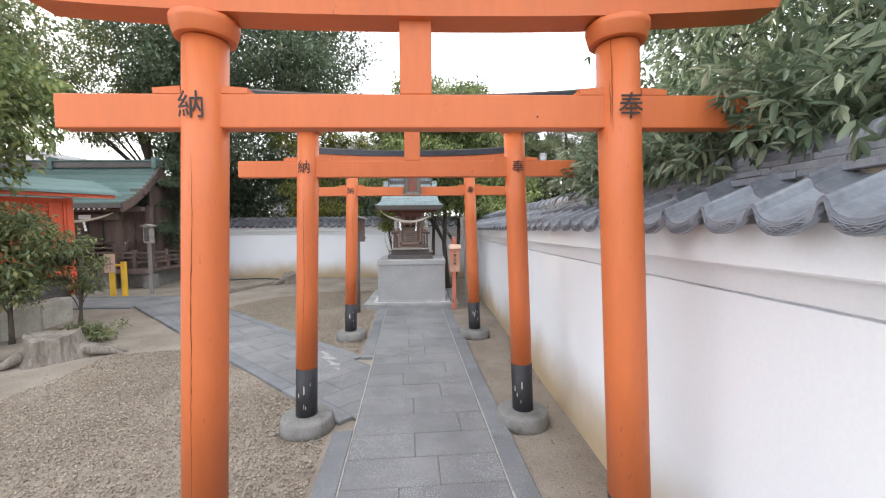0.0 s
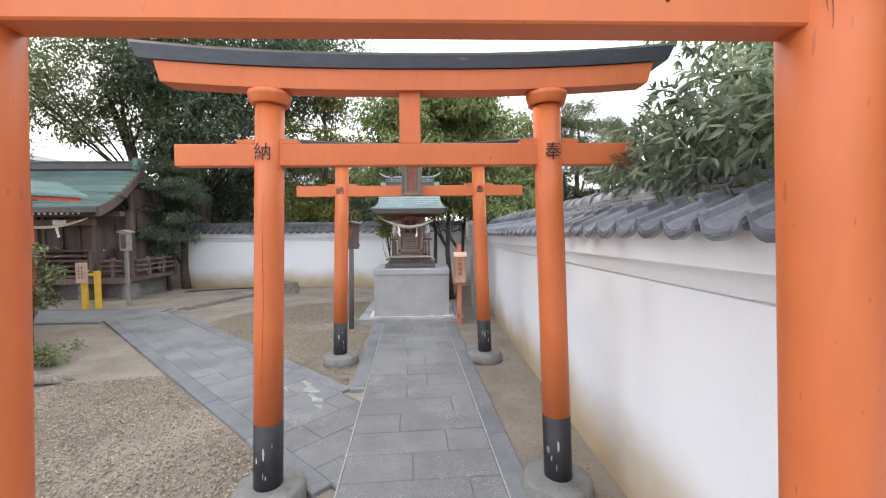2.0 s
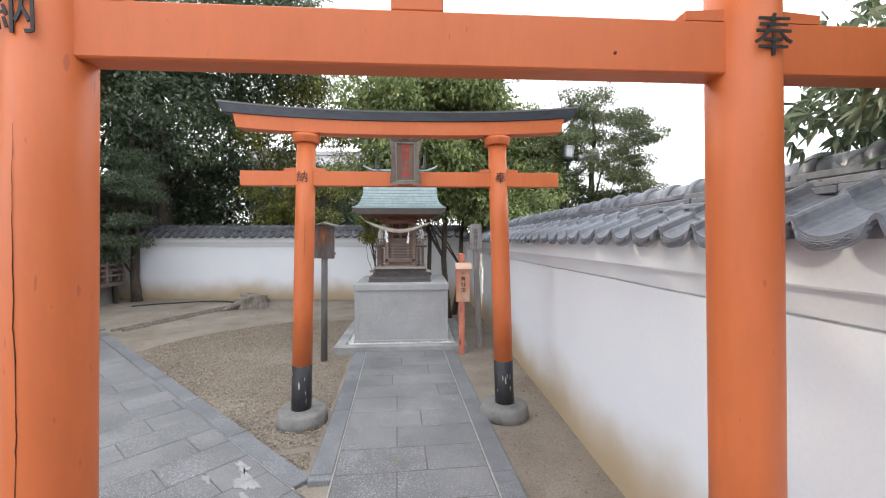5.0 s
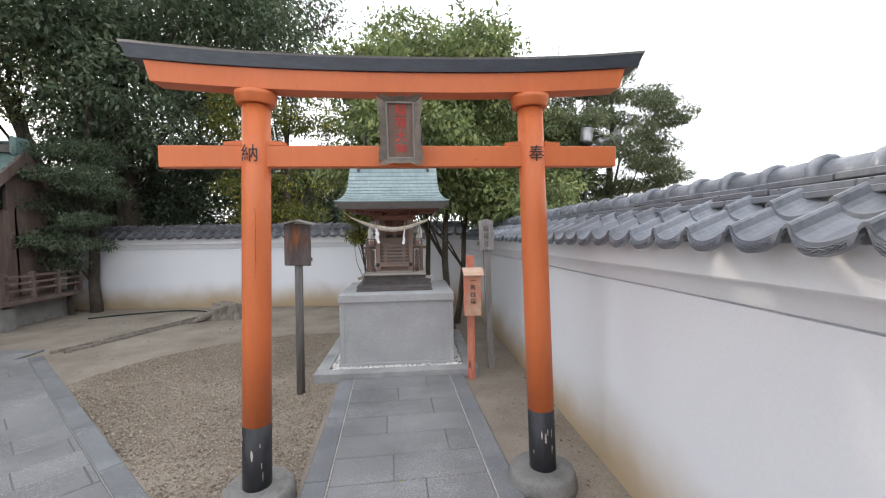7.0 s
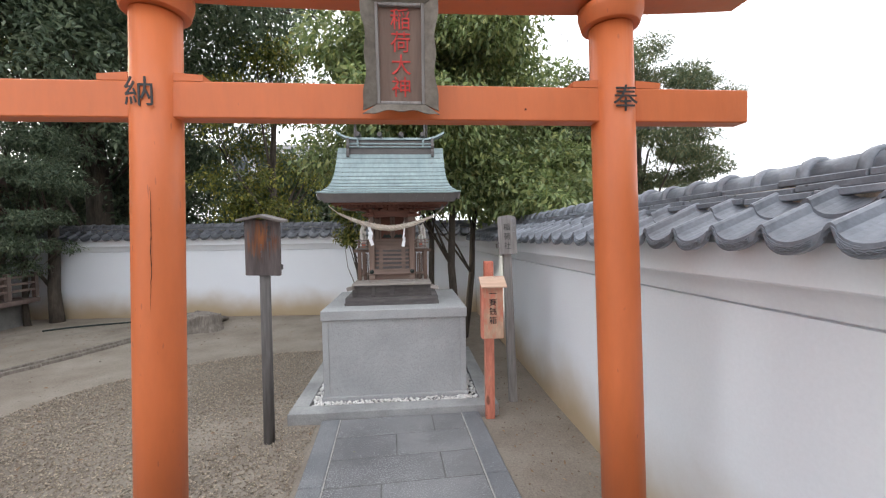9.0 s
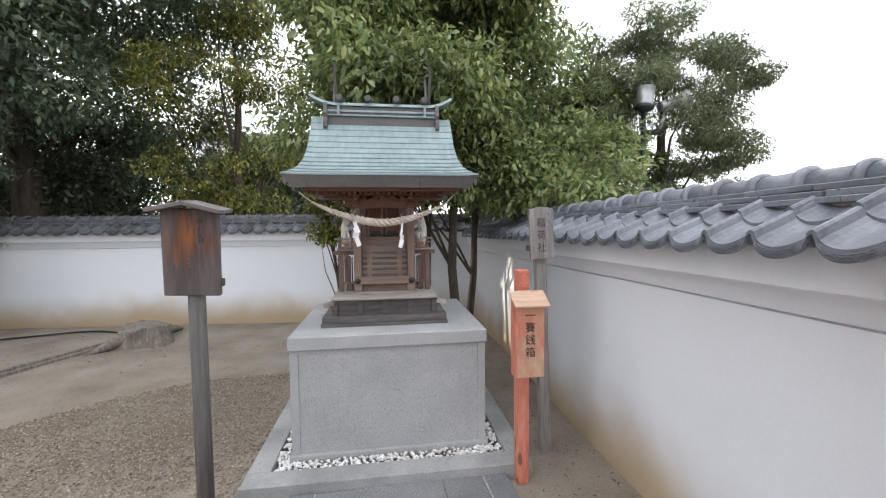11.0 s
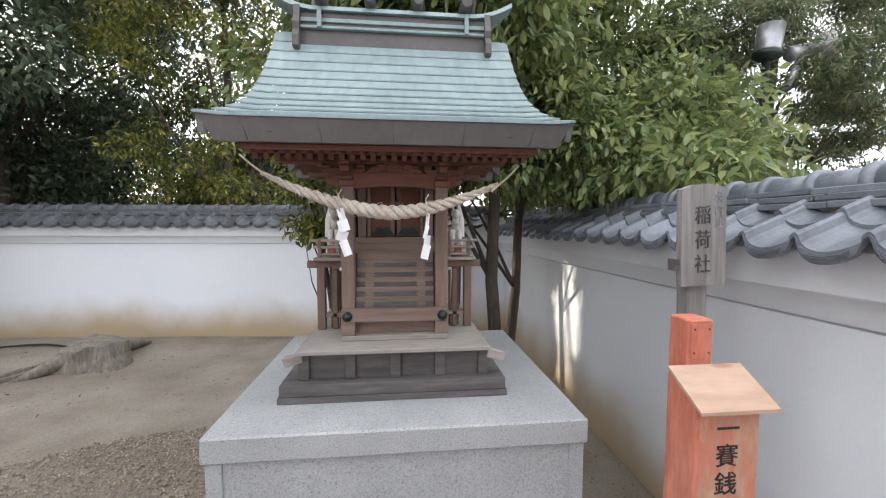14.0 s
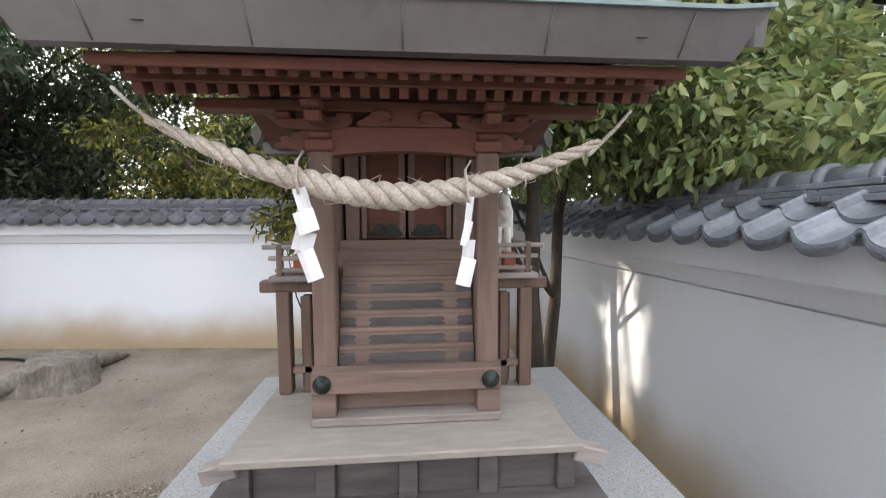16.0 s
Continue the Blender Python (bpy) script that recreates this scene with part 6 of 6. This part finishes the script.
# ---- neighbouring shrine hall ----
def hall():
    X0, X1, Y0, Y1 = -11.6, -6.55, 9.95, 11.55
    h = thing("shrine_hall", (0, 0, 0), "dark timber shrine hall with green copper roof and railed deck", "shrine hall")

    def put(name, material, *b, bevel=0.004, parent=None, label="", m=None):
        bm_ = bmesh.new()
        box(bm_, *b, bevel, m)
        return part(name, bm_, material, parent or h, label)

    put("foundation", "concrete", X0 + 0.3, X1 - 0.3, Y0 + 0.35, Y1, -0.1, 0.36)
    for x in (-11.0, -9.9, -8.8, -7.75, -6.75):
        put("foundation_pier", "concrete", x - 0.12, x + 0.12, Y0 + 0.02, Y0 + 0.26, -0.1, 0.36)
    put("deck", "hall_wood", X0, X1, Y0 - 0.05, Y1, 0.40, 0.48)
    put("deck_edge", "hall_wood", X0, X1, Y0 - 0.075, Y0 - 0.055, 0.36, 0.49)
    for k, z in enumerate((0.62, 0.74, 0.86)):
        put("rail", "hall_wood", X1 - 1.0, X1 + 0.06, Y0 + 0.02, Y0 + 0.06, z, z + 0.04)
        put("rail", "hall_wood", X1 - 0.05, X1 - 0.01, Y0 + 0.08, Y1, z, z + 0.04)
        put("rail", "hall_wood", X0, X1 - 2.3, Y0 + 0.02, Y0 + 0.06, z, z + 0.04)
    for x in (X1 - 0.03, X1 - 0.5, X1 - 0.98, X1 - 2.32, X1 - 2.9, X1 - 3.5):
        put("rail_post", "hall_wood", x - 0.035, x + 0.035, Y0, Y0 + 0.075, 0.49, 0.95)
    for y in (10.5, 11.0, 11.5):
        put("rail_post", "hall_wood", X1 - 0.07, X1, y - 0.035, y + 0.035, 0.49, 0.95)
    for i in range(6):
        z, y = 0.50 + i * 0.115, Y0 - 0.02 + i * 0.12
        st = put("step", "hall_wood", -9.4, -7.66, y, y + 0.20, z, z + 0.045)
        for x in (-9.44, -7.68):
            put("step_cap", "paper", x, x + 0.07, y - 0.008, y - 0.001, z - 0.015, z + 0.055, parent=st, label="white metal step corner", bevel=0.001)
    for x in (-9.5, -7.62):
        put("stair_string", "hall_wood", -0.03, 0.03, 0.0, 0.95, -0.06, 0.06, m=Matrix.Translation((x + 0.02, Y0 - 0.02, 0.50)) @ pose(0, 0, 0, 43.8, 0, 0))
    for x in (-9.6, -7.5):
        put("newel_post", "hall_wood", x - 0.045, x + 0.045, Y0 - 0.04, Y0 + 0.05, 0.49, 1.12, bevel=0.012)
    for x in (-11.2, -9.9, -8.95, -7.6, -7.0):
        put("pillar", "hall_wood", x - 0.055, x + 0.055, Y0 + 0.22 if x < -7.3 else Y0 + 0.5, Y0 + 0.33 if x < -7.3 else Y0 + 0.61, 0.48, 2.05)
    put("front_wall", "hall_wood", X0 + 0.4, -7.0, Y0 + 0.75, Y0 + 0.80, 0.48, 2.1)
    put("side_wall", "hall_wood", -7.06, -7.0, Y0 + 0.62, Y1 - 0.1, 0.48, 2.75)
    for i in range(9):
        put("lattice_post", "wood_dark", -10.9 + i * 0.42, -10.86 + i * 0.42, Y0 + 0.72, Y0 + 0.748, 0.55, 1.95)
    put("tie_beam", "hall_wood", X0 + 0.2, -7.5, Y0 + 0.21, Y0 + 0.34, 1.72, 1.86)
    put("head_beam", "hall_wood", X0 + 0.2, -6.95, Y0 + 0.2, Y0 + 0.35, 1.93, 2.04)
    put("notice_paper", "paper", -8.5, -8.2, Y0 + 0.19, Y0 + 0.198, 1.74, 1.85, label="white paper notice", bevel=0.0)

    def rz(u):
        return 2.10 + 1.05 * (0.42 * u + 0.58 * u ** 1.8)

    RX = -6.88
    prof = [(9.42 + 1.42 * k / 12, rz(k / 12)) for k in range(13)] + [(12.0 - 1.16 * k / 8, rz(k / 8)) for k in range(7, -1, -1)]
    for side in (0, 1):
        rows = prof[:13] if side == 0 else prof[12:]
        for (ya, za), (yb, zb) in zip(rows, rows[1:]):
            bm_ = bmesh.new()
            e = 0.022
            loft(bm_, [[(x, ya, za + (e if side == 0 else 0)), (x, yb, zb + (0 if side == 0 else e)), (x, yb, zb - 0.06), (x, ya, za - 0.06)] for x in (X0 - 0.6, RX)])
            part("copper_course", bm_, "copper_hall", h)
    for x in (RX - 0.02, X0 - 0.62):
        bm_ = bmesh.new()
        loft(bm_, [[(x - 0.02, y, z - 0.20), (x + 0.05, y, z - 0.20), (x + 0.06, y, z + 0.015), (x - 0.02, y, z + 0.015)] for y, z in prof])
        part("barge_board", bm_, "hall_wood", h)
    put("eaves_fascia", "copper_dark", X0 - 0.6, RX, 9.40, 9.43, 1.99, 2.105)
    for i in range(40):
        x = X0 - 0.4 + i * 0.12
        if x < RX:
            put("rafter_end", "wood_red", x, x + 0.05, 9.44, 10.2, 1.99, 2.03, bevel=0)
            put("rafter_cap", "paper", x, x + 0.05, 9.435, 9.438, 1.95, 1.985, bevel=0, label="white painted rafter end")
    put("ridge", "copper_dark", X0 - 0.3, RX - 0.12, 10.74, 10.94, 3.12, 3.28)
    put("ridge_cap", "copper_hall", X0 - 0.32, RX - 0.08, 10.71, 10.97, 3.285, 3.325)
    put("ridge_end", "copper_hall", RX - 0.14, RX - 0.02, 10.66, 11.02, 3.05, 3.40, bevel=0.05)
    put("ridge_end", "copper_hall", -9.7, -9.58, 10.66, 11.02, 3.05, 3.40, bevel=0.05)
    for y, z in ((10.1, 2.42), (10.85, 2.82)):
        put("purlin_end", "hall_wood", RX - 0.25, RX + 0.12, y - 0.06, y + 0.06, z - 0.06, z + 0.06, bevel=0.01)
    bm_ = bmesh.new()
    pts = [(-9.0 + 1.75 * u, 9.62, 1.78 - 0.62 * u * (1 - u) * 1.0 + 0.10 * u) for u in [k / 24 for k in range(25)]]
    tube(bm_, pts, [0.012 + 0.022 * math.sin(math.pi * k / 24) for k in range(25)], 10)
    r = tagged(new("straw_rope", to_mesh(bm_, "straw_rope", "rope")), "straw rope hung across the neighbouring hall's front", "rope")
    for k in (7, 15):
        p = Vector(pts[k])
        w = thing("paper_streamer", p + Vector((0, -0.04, 0)), "white folded zigzag paper streamer hanging from the rope", "paper streamer", "paper streamers")
        for i in range(3):
            bm_ = bmesh.new()
            box(bm_, -0.03 + 0.015 * i, 0.03 + 0.015 * i, -0.001, 0.001, -0.10 - 0.075 * i, -0.03 - 0.075 * i)
            part("fold", bm_, "paper", w)


hall()


def lantern_post():
    b = thing("lantern_post", (-6.15, 9.2, 0), "grey wooden post lantern standing on sand", "lantern")
    bm_ = bmesh.new()
    box(bm_, -0.032, 0.032, -0.032, 0.032, -0.1, 1.15, 0.004)
    part("post", bm_, "post_grey", b)
    bm_ = bmesh.new()
    box(bm_, -0.082, 0.082, -0.07, 0.07, 1.15, 1.54, 0.006)
    body = part("lantern_body", bm_, "wood_grey", b)
    bm_ = bmesh.new()
    box(bm_, -0.055, 0.055, -0.074, -0.070, 1.20, 1.50)
    part("face_panel", bm_, "wood_dark", body)
    bm_ = bmesh.new()
    loft(bm_, [[(-0.12, y, 1.54), (0.12, y, 1.54), (0.112, y, 1.565), (0.0, y, 1.60), (-0.112, y, 1.565)] for y in (-0.10, 0.10)])
    part("lantern_roof", bm_, "wood_grey", b)


def yellow_sign():
    b = thing("yellow_sign", (-6.62, 8.84, 0), "wooden notice on two yellow painted posts", "sign")
    for x, h in ((-0.13, 0.88), (0.13, 0.76)):
        bm_ = bmesh.new()
        box(bm_, x - 0.045, x + 0.045, -0.04, 0.04, -0.1, h, 0.006)
        part("post", bm_, "yellow", b)
    bm_ = bmesh.new()
    box(bm_, -0.084, 0.084, -0.03, 0.03, 0.66, 0.71, 0.004)
    part("cross_bar", bm_, "yellow", b)
    bm_ = bmesh.new()
    box(bm_, -0.245, -0.015, -0.065, -0.041, 0.52, 0.94, 0.004)
    board = part("board", bm_, "tan", b)
    for x in (-0.18, -0.115):
        for k in range(4):
            bm_ = bmesh.new()
            box(bm_, x - 0.012, x + 0.012, -0.067, -0.065, 0.62 + k * 0.065, 0.66 + k * 0.065)
            part("writing", bm_, "wood_dark", board)


lantern_post(), yellow_sign()


# ---- red building and its stone edging ----
def red_building():
    ang = math.degrees(math.atan2(0.89, 0.46))
    m = Matrix.Translation((-5.92, 6.95, 0)) @ pose(0, 0, 0, 0, 0, ang)
    r = thing("red_building", m, "vermilion boarded building with a green metal roof", "building")
    L, D = 3.6, 0.95                     # runs along -x of its own frame; the seen face is y = 0, looking to -y
    bm_ = bmesh.new()
    box(bm_, -L, -0.02, 0.012, D, 0.72, 2.0)
    part("wall", bm_, "red_wall", r)
    for i in range(19):
        x = -0.09 - i * 0.19
        bm_ = bmesh.new()
        box(bm_, x - 0.022, x + 0.022, -0.02, 0.011, 0.74, 1.98, 0.003)
        part("batten", bm_, "red_wall", r)
    for z in (0.70, 1.97):
        bm_ = bmesh.new()
        box(bm_, -L, 0.0, -0.035, 0.011, z, z + 0.07, 0.003)
        part("rail", bm_, "red_wall", r)
    for x in (-0.03, -1.8, -3.55):
        bm_ = bmesh.new()
        box(bm_, x - 0.05, x + 0.05, -0.04, 0.07, 0.36, 2.05, 0.004)
        part("corner_post", bm_, "red_wall", r)
    # dark block put in the gap under the boards to stand for its shade
    bm_ = bmesh.new()
    box(bm_, -L, -0.05, 0.08, D, 0.0, 0.69)
    part("dark_base", bm_, "wood_dark", r)
    bm_ = bmesh.new()
    loft(bm_, [[(-L - 0.2, -0.48, 2.11), (0.55, -0.48, 2.11), (0.55, -0.48, 2.15), (-L - 0.2, -0.48, 2.15)], [(-L - 0.2, 0.45, 2.38), (0.55, 0.45, 2.38), (0.55, 0.45, 2.42), (-L - 0.2, 0.45, 2.42)],
               [(-L - 0.2, D + 0.4, 2.14), (0.55, D + 0.4, 2.14), (0.55, D + 0.4, 2.18), (-L - 0.2, D + 0.4, 2.18)]])
    part("roof", bm_, "copper_hall", r)
    bm_ = bmesh.new()
    loft(bm_, [[(-L - 0.15, -0.42, 2.05), (0.48, -0.42, 2.05), (0.48, -0.42, 2.108), (-L - 0.15, -0.42, 2.108)], [(-L - 0.15, 0.4, 2.26), (0.48, 0.4, 2.26), (0.48, 0.4, 2.34), (-L - 0.15, 0.4, 2.34)]])
    part("soffit", bm_, "red_wall", r)
    w = thing("stone_edging", (0, 0, 0), "low retaining edge of pale weathered stone blocks", "retaining wall")
    a, b = Vector((-5.25, 3.3, 0)), Vector((-5.75, 6.65, 0))
    n = 5
    ang2 = math.degrees(math.atan2(b.y - a.y, b.x - a.x))
    for i in range(n):
        p = a.lerp(b, i / n)
        bm_ = bmesh.new()
        box(bm_, 0.004, (b - a).length / n - 0.004, -0.02, 0.24, -0.1, 0.36 + 0.02 * math.sin(i * 2.3), 0.02, Matrix.Translation(p) @ pose(0, 0, 0, 0, 0, ang2))
        part("stone_block", bm_, "stone", w)
    bm_ = bmesh.new()
    loft(bm_, [[(-5.45, 3.3, -0.06), (-9.5, 3.3, -0.06), (-9.5, 3.3, 0.31), (-5.45, 3.3, 0.31)], [(-5.95, 6.6, -0.06), (-8.6, 6.6, -0.06), (-8.6, 6.6, 0.31), (-5.95, 6.6, 0.31)]])
    solid("terrace", bm_, "sand", label="raised earth terrace behind the stone edging", category="ground")


red_building()


# ---- far buildings between the trees ----
def far_block(x, y, w, d, h, storeys, bays, label):
    b = thing("apartment_block", (x, y, -0.1), label, "building", "far buildings")
    bm_ = bmesh.new()
    box(bm_, -w / 2, w / 2, 0, d, 0, h, 0.02)
    wall = part("wall", bm_, "facade", b)
    bm_ = bmesh.new()
    box(bm_, -w / 2 - 0.2, w / 2 + 0.2, -0.2, d + 0.2, h, h + 0.4, 0.02)
    part("roof", bm_, "metal", b)
    for i in range(storeys):
        for k in range(bays):
            bx, bz = -w / 2 + w * (k + 0.5) / bays, h * (i + 0.5) / storeys
            bm_ = bmesh.new()
            box(bm_, bx - w / bays * 0.28, bx + w / bays * 0.28, -0.05, 0.03, bz - 0.55, bz + 0.6)
            part("window", bm_, "pane", b)


far_block(-9.0, 42.0, 14, 8, 9.5, 3, 7, "pale far building seen between the trees")
far_block(-37.8, 34.0, 12, 8, 7.6, 3, 6, "pale far apartment building beyond the yard")
